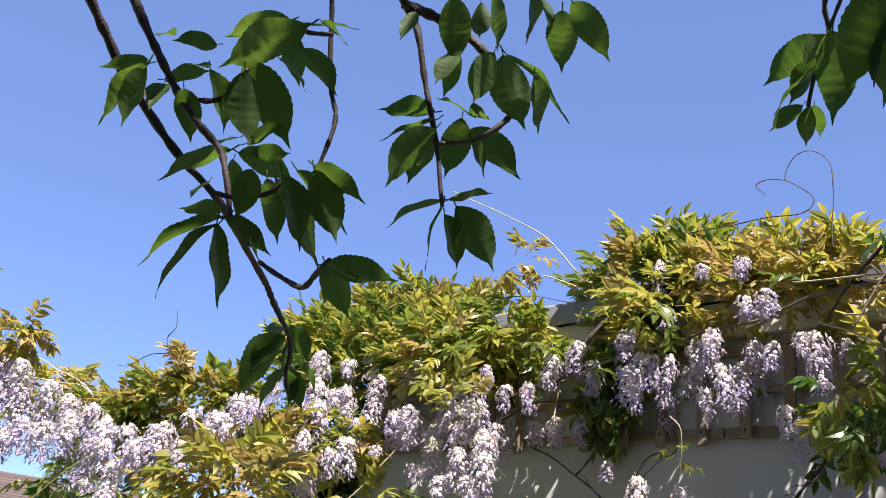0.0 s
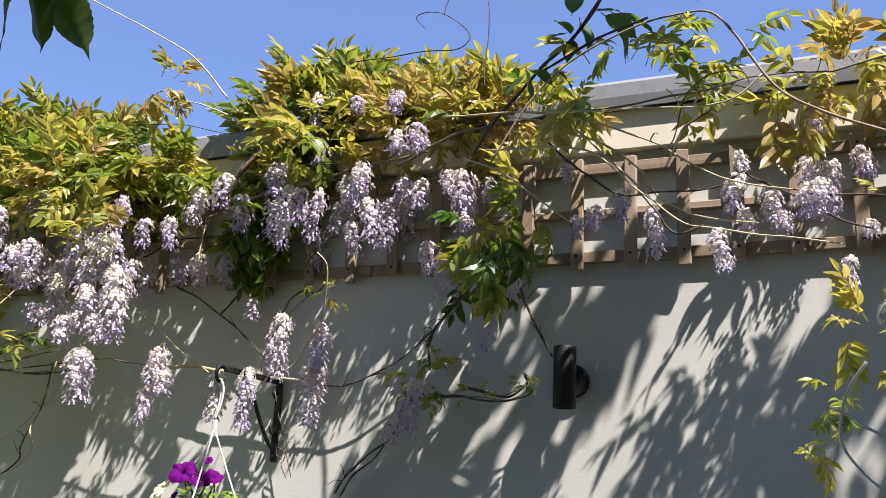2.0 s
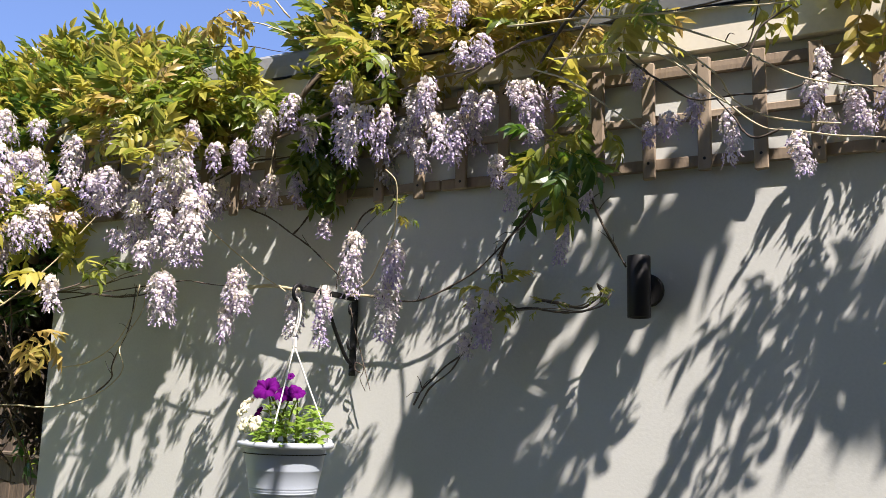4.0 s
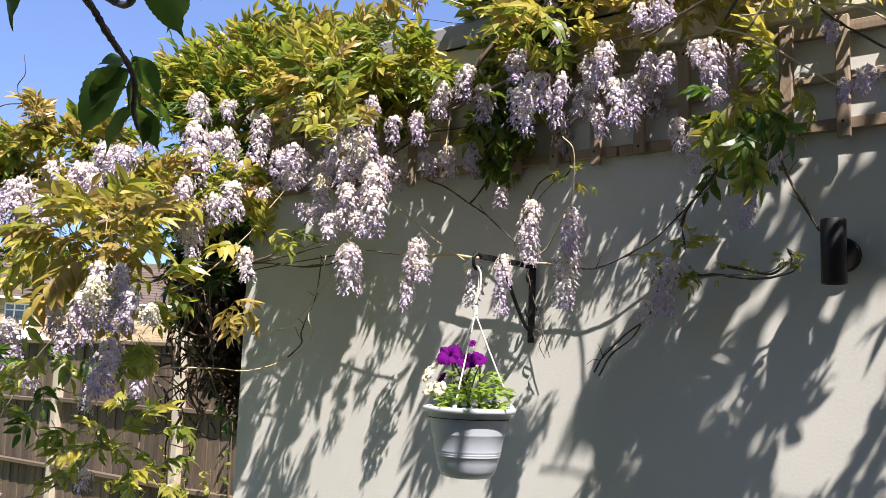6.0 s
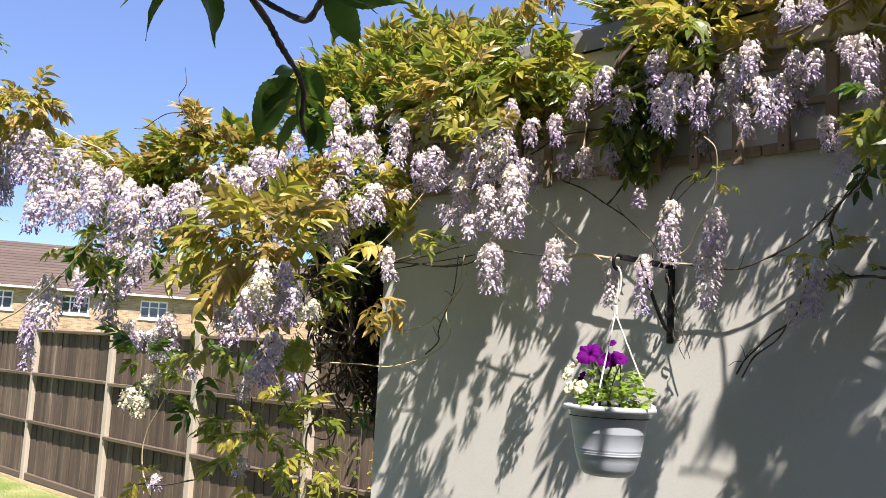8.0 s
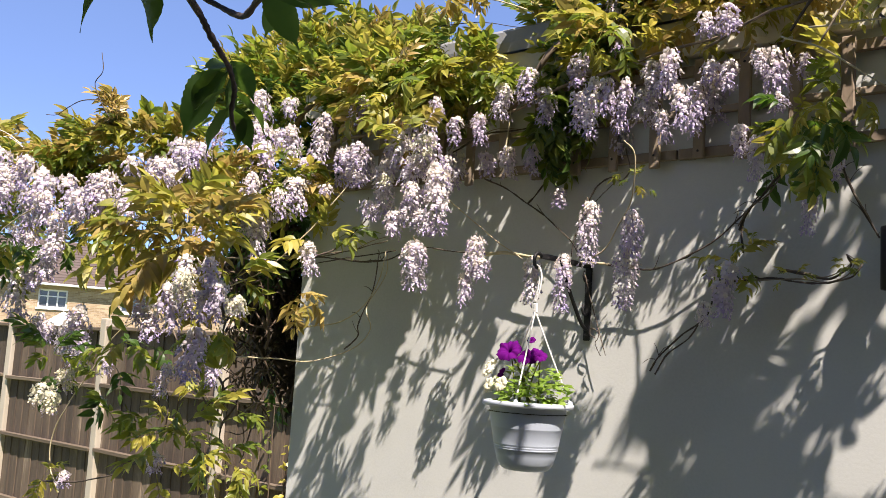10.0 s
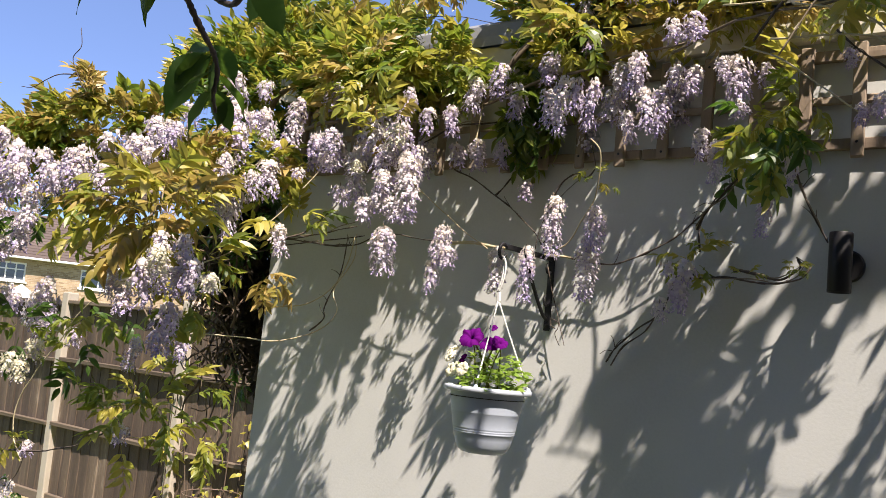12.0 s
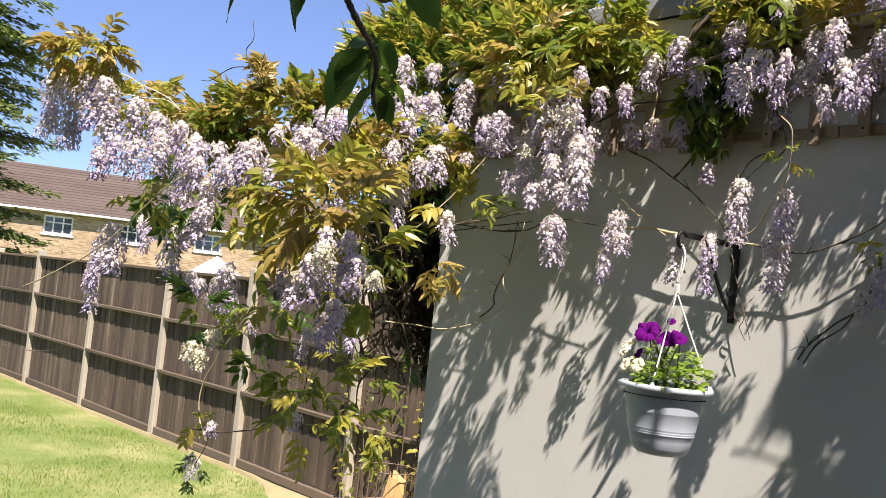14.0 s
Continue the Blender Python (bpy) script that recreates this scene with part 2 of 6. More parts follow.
def tube(pts, r0, r1, sides=6, knots=0.0, seed=0):
    """Vertices and faces of a tapered stem along the points, with swellings."""
    rr = random.Random(seed)
    verts, faces = [], []
    n = len(pts)
    ref = Vector((0.31, 0.52, 0.79))
    for i, p in enumerate(pts):
        d = (pts[min(i + 1, n - 1)] - pts[max(i - 1, 0)]).normalized()
        u = d.cross(ref).normalized()
        w = d.cross(u)
        r = r0 + (r1 - r0) * i / max(1, n - 1)
        r *= 1 + knots * rr.uniform(-0.5, 1.0)
        for k in range(sides):
            a = 2 * math.pi * k / sides
            verts.append(p + (u * math.cos(a) + w * math.sin(a)) * r)
    for i in range(n - 1):
        for k in range(sides):
            k2 = (k + 1) % sides
            faces.append((i * sides + k, i * sides + k2, (i + 1) * sides + k2, (i + 1) * sides + k))
    faces.append(tuple(range(sides - 1, -1, -1)))
    faces.append(tuple((n - 1) * sides + k for k in range(sides)))
    return verts, faces


def join(geos):
    verts, faces = [], []
    for v, f in geos:
        o = len(verts)
        verts += v
        faces += [tuple(i + o for i in q) for q in f]
    return verts, faces


def stem_mesh(name, pts, r0, r1, mat, sides=6, steps=6, knots=0.15, seed=0, wave=0.0):
    line = smooth_line(pts, steps)
    if wave:
        line = [p + noise.noise_vector(p * 9 + Vector((seed, 0, 0))) * wave for p in line]
    v, f = tube(line, r0, r1, sides, knots, seed)
    return mesh_of(name, v, f, mat, True)


def lathe(profile, seg=40, sx=1.0, sy=1.0):
    verts = [(r * math.cos(2 * math.pi * k / seg) * sx, r * math.sin(2 * math.pi * k / seg) * sy, z) for r, z in profile for k in range(seg)]
    faces = [(i * seg + k, i * seg + (k + 1) % seg, (i + 1) * seg + (k + 1) % seg, (i + 1) * seg + k) for i in range(len(profile) - 1) for k in range(seg)]
    return verts, faces


# ---------------------------------------------------------------- leaf and flower shapes
def leaflet(length, width, fold=0.35, droop=0.25, secs=5, tip=1.0, teeth=0.0):
    """A pointed blade along +x, folded at its midrib, drooping to the tip."""
    verts, faces = [], []
    for i in range(secs + 1):
        t = i / secs
        w = width * 0.5 * (math.sin(math.pi * min(1, t ** 0.8)) ** 0.9) * (1 - 0.25 * t) if 0 < t < 1 else 0.0
        if teeth and 0 < i < secs:
            w *= 1 + teeth * (1 if i % 2 else -1)
        x, z = length * t, -droop * length * t * t
        if i in (0, secs):
            verts.append((x, 0, z))
        else:
            verts += [(x, -w, z + w * fold), (x, 0, z), (x, w, z + w * fold)]
    def idx(i, k):
        return 0 if i == 0 else (1 + (secs - 1) * 3 if i == secs else 1 + (i - 1) * 3 + k)
    for i in range(secs):
        for k in (0, 1):
            q = [idx(i, k), idx(i + 1, k), idx(i + 1, k + 1), idx(i, k + 1)]
            faces.append(tuple(dict.fromkeys(q)))
    return [Vector(v) for v in verts], faces


def compound_leaf(seed, length=0.26, pairs=5, size=0.075):
    """A pinnate leaf along +x: an arched stalk with pairs of leaflets and one at its end."""
    rr = random.Random(seed)
    arch = rr.uniform(0.25, 0.6)
    def spine(t):
        return Vector((length * t * (1 - 0.12 * t), length * 0.08 * math.sin(3 * t + seed), length * arch * (0.55 * t - 0.85 * t * t)))
    geos = [tube([spine(t / 6) for t in range(7)], 0.0022, 0.0008, 3)]
    for i in range(pairs + 1):
        t = 0.3 + 0.7 * i / pairs
        s = size * (0.75 + 0.35 * math.sin(math.pi * (i + 0.6) / (pairs + 1.2))) * rr.uniform(0.85, 1.1)
        for side in ((-1, 1) if i < pairs else (0,)):
            v, f = leaflet(s, s * rr.uniform(0.38, 0.52), rr.uniform(0.25, 0.65), rr.uniform(0.05, 0.45))
            turn = Matrix.Rotation(side * radians(rr.uniform(42, 68)), 4, "Z") @ Matrix.Rotation(radians(rr.uniform(-10, 35)), 4, "Y") @ Matrix.Rotation(radians(rr.uniform(-25, 25)), 4, "X")
            o = spine(t)
            geos.append(([turn @ q + o for q in v], f))
    return join(geos)


def cherry_leaf(seed):
    """A cherry leaf of unit length along +x, oval, finely toothed, with a drip tip, folded at its midrib and wavy."""
    rr = random.Random(seed)
    secs = 27
    verts, faces = [], []
    fold, droop, wob, bend = rr.uniform(0.10, 0.45), rr.uniform(0.02, 0.30), rr.uniform(0, 6), rr.uniform(-.10, .10)
    full, shoulder = rr.uniform(.225, .27), rr.uniform(.86, 1.0)
    for i in range(secs + 1):
        t = i / secs
        w = max(.003, full * math.sin(math.pi * min(1, t / .90) ** shoulder) ** 0.75) if t < .84 else 0
        w = max(w, .058 * max(0, (1 - t) / .18) ** 1.15 if t > .6 else 0)
        if 1 < i < secs - 3:
            w *= 1 + (0.028 if i % 2 else -0.028)
        z = -droop * t * t + 0.012 * math.sin(9 * t + wob)
        rib = .006 * math.sin(math.pi * t) * math.sin(t * 52)
        for s in (-1, -0.66, -.33, 0, .33, 0.66, 1):
            edge = abs(s)
            verts.append(Vector((t - 0.045 * edge * (1 - t), s * w + bend * t * t, z + edge * w * fold + (0.016 * math.sin(13 * t + s * 3 + wob) if edge == 1 else (rib if edge else 0)))))
    for i in range(secs):
        for k in range(6):
            faces.append((i * 7 + k, (i + 1) * 7 + k, (i + 1) * 7 + k + 1, i * 7 + k + 1))
    stalk = tube([Vector((-0.17, 0, 0.05)), Vector((-0.08, 0, 0.018)), Vector((0, 0, 0))], 0.012, 0.008, 4)
    return join([(verts, faces), stalk])


def raceme_geo(seed, aspect, size):
    """A hanging flower cluster of unit width, as long as aspect, of pea-like florets: open above, tight buds at its tip."""
    rr = random.Random(seed)
    verts, faces, index = [], [], []
    lean, taper, ph = rr.uniform(-.10, .10) * aspect, rr.uniform(.04, .26), rr.uniform(0, 6)
    full = rr.uniform(.85, 1.15)
    florets = int(full * 3.5 * aspect / size ** 2)
    def axis(t):
        return Vector((lean * t + .07 * math.sin(5 * t + ph), .07 * math.cos(6 * t + ph), -t * aspect))
    for i in range(florets):
        t = (i + rr.random()) / florets
        a = i * 2.399 + rr.uniform(-.6, .6)
        prof = (0.45 + 0.55 * min(1, t / 0.12)) * (1 - taper * max(0, t - 0.25) / 0.75) * (1 + .28 * math.sin(8 * t + ph) * math.sin(a + ph))
        r = 0.40 * prof * (1 - rr.random() ** 2.2 * .75) * rr.uniform(.9, 1.15)
        s = size * (1.05 - .25 * t) * rr.uniform(0.7, 1.15)
        out = Vector((math.cos(a), math.sin(a), rr.uniform(-.75, .10))).normalized()
        side = (Vector((-math.sin(a), math.cos(a), rr.uniform(-.45, .45)))).normalized()
        up = out.cross(side).normalized()
        c = axis(t) + Vector((math.cos(a) * r, math.sin(a) * r, rr.uniform(-.4, .4) * size))
        def add(pts, fs, mi):
            o = len(verts)
            for p in pts:
                verts.append(c + out * p[0] * s + side * p[1] * s + up * p[2] * s)
            for f in fs:
                faces.append(tuple(o + k for k in f))
                index.append(mi)
        shut = 1 - .55 * max(0, t - .55) / .45
        tilt = rr.uniform(0.0, 0.45) * shut
        ban = [(0, 0, -.10), (.12, -.34 * shut, .0), (-.02 - tilt * .3, -.52 * shut, .36), (-.16 - tilt * .5, -.34 * shut, .72), (-.10 - tilt * .5, 0, .66), (-.16 - tilt * .5, .34 * shut, .72), (-.02 - tilt * .3, .52 * shut, .36), (.12, .34 * shut, .0), (.20, 0, .30)]
        bud = t > .72 + .4 * rr.random()
        pale = 2 if rr.random() > t * 2 else 0
        add(ban, [(k, (k + 1) % 8, 8) for k in range(8)], 1 if bud else pale)
        add([(-.02, 0, .12), (.40, -.24, .02), (.74, 0, -.16), (.40, .24, .02), (.36, 0, -.34)], [(0, 1, 2), (0, 2, 3), (0, 4, 1), (0, 3, 4), (1, 4, 2), (4, 3, 2)], 1 if rr.random() < .16 + .34 * t else pale)
    o = len(verts)
    tv, tf = tube([axis(t) for t in np.linspace(0, .97, 9)], .022, .012, 4)
    verts += tv
    faces += [tuple(o + k for k in q) for q in tf]
    index += [1] * len(tf)
    return verts, faces, index


LEAF_GEO = [compound_leaf(s, rnd.uniform(.16, .23), (3, 4, 5, 4)[s % 4], rnd.uniform(.072, .096)) for s in range(8)]
LEAF_NP = [(np.array([tuple(v) for v in g[0]]), g[1]) for g in LEAF_GEO]
LEAF_MESH = {m.name: [mesh_of("compound_leaf", g[0], g[1], m) for g in LEAF_GEO] for m in (M_BRONZE, M_GOLD, M_GREEN, M_SHADED)}
CHERRY_GEO = [cherry_leaf(s) for s in range(6)]
CHERRY_MESH = [mesh_of("leaf", g[0], g[1], M_CHERRY, True) for g in CHERRY_GEO]
CHERRY_NP = [(np.array([tuple(v) for v in g[0]]), g[1]) for g in CHERRY_GEO]
ASPECTS = (.8, 1.2, 1.7, 2.4, 3.2)
WIDTHS = (.062, .085, .125)
RACEME_MESH, PALE_MESH = {}, {}
for k, asp in enumerate(ASPECTS):
    for j, wd in enumerate(WIDTHS):
        geos = [raceme_geo(k * 29 + j * 7 + s, asp, .0152 / wd) for s in range(3)]
        RACEME_MESH[asp, wd] = [mesh_of("raceme", g[0], g[1], [M_LILAC, M_VIOLET, M_BLUSH], index=g[2]) for g in geos]
        if k < 2:
            PALE_MESH[asp, wd] = [mesh_of("raceme", g[0], g[1], [M_CREAMFL, M_LILAC, M_CREAMFL], index=g[2]) for g in geos[:1]]
STALK_MESH = mesh_of("stalk", *tube([Vector((0.03, 0.10, .24)), Vector((0.02, 0.05, .14)), Vector((0.0, 0.0, .03)), Vector((0.01, 0, -.3))], .020, .014, 4), M_STEM)


def aim(at, way, roll=0.0, size=1.0):
    """A pose whose +x looks along way and whose +z is as upright as it can be, then rolled."""
    x = Vector(way).normalized()
    z = Vector((0, 0, 1)) - x * x.z
    z = z.normalized() if z.length > .05 else Vector((0.9, 0.1, 0)).normalized()
    y = z.cross(x).normalized()
    z = x.cross(y)
    m = Matrix((x, y, z)).transposed().to_4x4()
    return Matrix.Translation(at) @ m @ Matrix.Rotation(roll, 4, "X") @ Matrix.Scale(size, 4)


def leaf_poses(seed, centre, radii, n, lift=0.5, wild=0.7, sizes=(0.75, 1.2), hollow=0.45):
    """Poses of leaves that fill an ellipsoid, denser to its skin, each turned outward and up."""
    rr = random.Random(seed)
    out = []
    for _ in range(n):
        d = Vector((rr.gauss(0, 1), rr.gauss(0, 1), rr.gauss(0, 1))).normalized()
        k = rr.uniform(hollow, 1.0) * (1 + 0.22 * noise.noise(d * 2.3 + Vector((seed, 0, 0))))
        p = Vector(centre) + Vector((d.x * radii[0], d.y * radii[1], d.z * radii[2])) * k
        way = d * 0.75 + Vector((0, 0, lift)) + Vector((rr.gauss(0, 1), rr.gauss(0, 1), rr.gauss(0, 1))) * wild * 0.5
        out.append(aim(p, way, rr.uniform(-.7, .7), rr.uniform(*sizes)))
    return out


def merged(name, poses, shapes, mat, seed, smooth=False):
    rr = random.Random(seed)
    vs, fs, o = [], [], 0
    for m in poses:
        v, f = rr.choice(shapes)
        a = np.array(m)
        vs.append(v @ a[:3, :3].T + a[:3, 3])
        fs += [tuple(i + o for i in q) for q in f]
        o += len(v)
    return mesh_of(name, np.concatenate(vs).tolist(), fs, mat, smooth)


# ---------------------------------------------------------------- ground
def ground_height(x, y):
    return -0.03 + 0.03 * noise.noise(Vector((x * .4, y * .4, 0)))


xs = np.concatenate([np.linspace(-300, -30, 10), np.linspace(-26, 8, 70), np.linspace(12, 300, 10)])
ys = np.concatenate([np.linspace(-300, -12, 10), np.linspace(-8, 6, 40), np.linspace(10, 300, 10)])
gv = [(x, y, ground_height(x, y)) for y in ys for x in xs]
gf = [(j * len(xs) + i, j * len(xs) + i + 1, (j + 1) * len(xs) + i + 1, (j + 1) * len(xs) + i) for j in range(len(ys) - 1) for i in range(len(xs) - 1)]
tagged(new("ground", mesh_of("ground", gv, gf, M_GRASSGND, True)), "sunlit lawn ground with dry yellowed patches", "ground", kind="structure")

# bare strip of soil along the fence
bm = bmesh.new()
rows = []
for i in range(60):
    x = -24 + i * 0.36
    wdt = 0.02 + 0.70 * max(0, 1 - abs(x + 6.3) / 1.4) + 0.03 * noise.noise(Vector((x * 1.3, 0, 0)))
    rows.append([bm.verts.new((x, 2.02 - wdt * k / 4, 0.012 + 0.016 * math.sin(math.pi * k / 4) + ground_height(x, 2.02 - wdt * k / 4) * (1 if k == 4 else .5) - (.03 if k == 4 else 0))) for k in range(5)])
for a, b in zip(rows, rows[1:]):
    for k in range(4):
        bm.faces.new((a[k], b[k], b[k + 1], a[k + 1]))
tagged(new("soil_strip", mesh_from("soil_strip", bm, M_DIRT, True)), "strip of dry bare soil at the foot of the fence", "soil", kind="structure")

# unseen ground added before the wall; its dark colour limits bounce
tagged(new("pavement", slab("pavement", (-3.9, -6.2, -.2), (6.0, -.35, .012), M_PAVE, .02)), "unseen paving added before the wall, dark to cut bounce light", "paving", kind="structure")
# two added walls out of view; the tall one holds back sky light
tagged(new("wall_skyblock", slab("wall_skyblock", (-4.5, -6.5, -.2), (7.5, -6.2, 7.4), M_BRICK, .02)), "unseen brick wall added behind the camera to block sky light", "wall", kind="structure")
tagged(new("wall_side", slab("wall_side", (6.0, -6.2, -.2), (6.25, 2.0, 4.6), M_BRICK, .02)), "unseen brick wall added to close the side", "wall", kind="structure")

# grass
rr = random.Random(3)
gv, gf = [], []
for _ in range(60000):
    u = rr.random() ** 0.8
    x = -4.4 - 11 * u
    y = rr.uniform(-1.6, 1.95)
    if y > 1.45 and x > -7.3 and rr.random() < .85:
        continue
    dry = noise.noise(Vector((x * .8, y * .8, 4)))
    if dry > .18 and rr.random() < .6:
        continue
    h = rr.uniform(.010, .028) * (1.1 - .6 * dry)
    a = rr.uniform(0, 6.28)
    c, s = math.cos(a) * .0045, math.sin(a) * .0045
    lx, ly = rr.gauss(0, .014), rr.gauss(0, .014)
    z = ground_height(x, y)
    o = len(gv)
    gv += [(x - c, y - s, z - .005), (x + c, y + s, z - .005), (x + lx, y + ly, z + h)]
    gf.append((o, o + 1, o + 2))
tagged(new("grass", mesh_of("grass", gv, gf, M_GRASS)), "short sunlit lawn grass, green and straw yellow", "grass", kind="stuff")

# ---------------------------------------------------------------- outbuilding
CORNER = -3.36
WALL_TOP = 2.80
bm = bmesh.new()
bmesh.ops.create_grid(bm, x_segments=60, y_segments=24, size=0.5)
for v in bm.verts:
    x, z = CORNER + (v.co.x + .5) * 7.2, -0.1 + (v.co.y + .5) * (WALL_TOP + .1)
    v.co = Vector((x, -0.004 * noise.noise(Vector((x * 1.1, z * 1.4, 0))) * min(1, (x - CORNER) * 4), z))
ext = bmesh.ops.extrude_face_region(bm, geom=bm.faces[:])
for e in ext["geom"]:
    if isinstance(e, bmesh.types.BMVert):
        e.co.y = 0.22
tagged(new("wall_south", mesh_from("wall_south", bm, M_RENDER, False)), "cream-painted rendered garden wall in dappled shade", "wall", kind="structure")
tagged(new("wall_west", slab("wall_west", (CORNER, .22, -.1), (CORNER + .22, 1.88, WALL_TOP), M_RENDER, .01)), "rendered end wall of the outbuilding", "wall", kind="structure")
tagged(new("wall_north", slab("wall_north", (CORNER + .22, 1.66, -.1), (3.84, 1.88, WALL_TOP), M_RENDER, .01)), "rendered back wall of the outbuilding", "wall", kind="structure")
tagged(new("wall_east", slab("wall_east", (3.62, .22, -.1), (3.84, 1.66, WALL_TOP), M_RENDER, .01)), "rendered end wall of the outbuilding", "wall", kind="structure")
roof = thing("roof", (0, 0, WALL_TOP), "flat grey roof with a raised lead edge and cream fascia", "roof", kind="structure")
part("roof_deck", slab("roof_deck", (CORNER - .02, .14, WALL_TOP + .004), (3.86, 1.9, 2.95), M_LEAD, .01), roof)
for i in range(3):
    a, b = CORNER - .03 + i * 2.42, CORNER - .03 + (i + 1) * 2.42 - .004
    part("fascia_board", slab("fascia_board", (a, -.035, 2.778), (b, -.004, 2.905), M_FASCIA, .004), roof, "cream painted fascia board")
prof = [(-.055, 2.904), (-.060, 2.94), (-.058, 2.984), (-.045, 2.998), (.03, 3.008), (.13, 3.018), (.13, 2.952), (-.002, 2.925)]
v = [(x, y, z) for x in np.linspace(CORNER - .04, 3.87, 24) for y, z in prof]
n = len(prof)
f = [(i * n + k, i * n + (k + 1) % n, (i + 1) * n + (k + 1) % n, (i + 1) * n + k) for i in range(23) for k in range(n)] + [tuple(range(n)), tuple(23 * n + k for k in range(n))[::-1]]
part("roof_edge", mesh_of("roof_edge", [(a, b, c + .004 * noise.noise(Vector((a * 2, b, 1)))) for a, b, c in v], f, M_LEAD), roof, "grey lead roof edge")

# ---------------------------------------------------------------- square trellis along the wall top
def trellis(x0, n):
    x1 = x0 + n * .153 - .004
    th = thing("trellis_panel", ((x0 + x1) / 2, -.03, 2.44), "weathered brown square wooden trellis panel fixed along the wall top", "trellis", "trellis panels on the wall")
    rr = random.Random(int(x0 * 100))
    for z, h in ((2.438, .034), (2.578, .024), (2.712, .034)):
        part("rail", slab("rail", (x0, -.0245, z), (x1, -.0045, z + h), M_SLAT, .003, jitter=.0015), th)
    for k in range(n):
        x = x0 + .0765 + k * .153 + rr.uniform(-.005, .005)
        part("slat", slab("slat", (x - .0185, -.045, 2.420 + rr.uniform(-.012, .012)), (x + .0185, -.026, 2.757 + rr.uniform(-.004, .002)), M_SLAT, .003, jitter=.002), th)
        for z in (2.455, 2.727):
            v, f = lathe([(0.0, -.001), (.0035, -.001), (.0045, .0005), (.0, .0012)], 8)
            part("screw", mesh_of("screw", [(x + a, -.0458 - c, z + b) for a, b, c in v], f, M_IRON), th)
    return th


for k in range(4):
    trellis(-3.266 + k * 1.683, 11)

# ---------------------------------------------------------------- wall lamp
LX, LZ = -0.914, 2.09
lamp = thing("wall_lamp", (LX, 0, LZ), "black cylindrical up and down wall lamp on painted render", "wall lamp")
prof = [(.0265, -.066), (.0265, -.086), (.031, -.0865), (.0325, -.084), (.0325, .084), (.031, .0865), (.0265, .086), (.0265, .066), (.0, .064)]
v, f = lathe([(0.0, -.064)] + prof, 32)
part("body", mesh_of("body", [(LX + a, -.10 + b, LZ + c) for a, b, c in v], f, M_LAMP, True), lamp)
v, f = lathe([(0, 0), (.046, 0), (.048, .004), (.048, .016), (.044, .02), (0, .02)], 32)
part("wall_plate", mesh_of("wall_plate", [(LX + a, -.002 - c, LZ + b) for a, b, c in v], f, M_LAMP), lamp)
v, f = lathe([(.014, 0), (.014, .06)], 16)
part("arm", mesh_of("arm", [(LX + a, -.018 - c, LZ + b) for a, b, c in v], f, M_LAMP, True), lamp)
for s in (-1, 1):
    v, f = lathe([(0, 0), (.024, 0), (.0255, .002), (.0255, .005)], 24)
    part("lens", mesh_of("lens", [(LX + a, -.10 + b, LZ + s * (.074 + c)) for a, b, c in v], f, M_GLASS), lamp)

# ---------------------------------------------------------------- bracket
BX = -1.905
bracket = thing("hanging_bracket", (BX, 0, 1.84), "black wrought iron hanging bracket screwed to the wall", "bracket")
part("back_plate", slab("back_plate", (BX - .013, -.010, 1.838), (BX + .013, -.002, 2.125), M_IRON, .003), bracket)
part("arm", slab("arm", (BX - .006, -.31, 2.085), (BX + .006, -.008, 2.103), M_IRON, .002), bracket)
bl = [Vector((BX, -.010, 1.875)), Vector((BX, -.05, 1.90)), Vector((BX, -.12, 1.985)), Vector((BX, -.175, 2.07)), Vector((BX, -.185, 2.088))]
v, f = tube(smooth_line(bl, 5), .0065, .0065, 8)
part("brace", mesh_of("brace", v, f, M_IRON, True), bracket)
hk = [Vector((BX, -.305, 2.094)), Vector((BX, -.33, 2.10)), Vector((BX, -.348, 2.085)), Vector((BX, -.345, 2.06)), Vector((BX, -.325, 2.052)), Vector((BX, -.31, 2.065))]
v, f = tube(smooth_line(hk, 5), .0065, .005, 8)
part("hook", mesh_of("hook", v, f, M_IRON, True), bracket)
for z, s in ((2.045, 1), (1.93, 1)):
    c = [Vector((BX, -.009, z)), Vector((BX, -.03, z - .004)), Vector((BX, -.04, z + .012)), Vector((BX, -.034, z + .03))]
    v, f = tube(smooth_line(c, 4), .005, .004, 6)
    part("scroll", mesh_of("scroll", v, f, M_IRON, True), bracket)
for z in (1.855, 2.11):
    v, f = lathe([(0, .006), (.004, .006), (.007, .003), (.008, 0)], 12)
    part("bolt", mesh_of("bolt", [(BX + a, -.010 - c, z + b) for a, b, c in v], f, M_IRON, True), bracket)

# ---------------------------------------------------------------- hanging basket
PX, PY, PZ = -1.907, -.345, 1.628
basket = thing("hanging_basket", (PX, PY, PZ - .24), "grey plastic hanging basket with petunias, hung from a bracket", "hanging basket")
seg = 56
PSX, PSY = 1.0, .90
prof = [(0.0, -.205), (.055, -.205), (.070, -.202), (.081, -.194), (.089, -.180), (.0955, -.160), (.1000, -.142), (.1018, -.1405), (.1018, -.1375), (.1010, -.136), (.1030, -.1335), (.1030, -.1305), (.1022, -.129), (.1044, -.1265), (.1044, -.1235), (.1060, -.112), (.1130, -.078), (.1140, -.0765), (.1142, -.0735), (.1185, -.044), (.1228, -.014), (.1262, -.004), (.124, -.003), (.122, -.008), (.112, -.06), (.094, -.15), (.0, -.18)]
v, f = lathe(prof, seg, PSX, PSY)
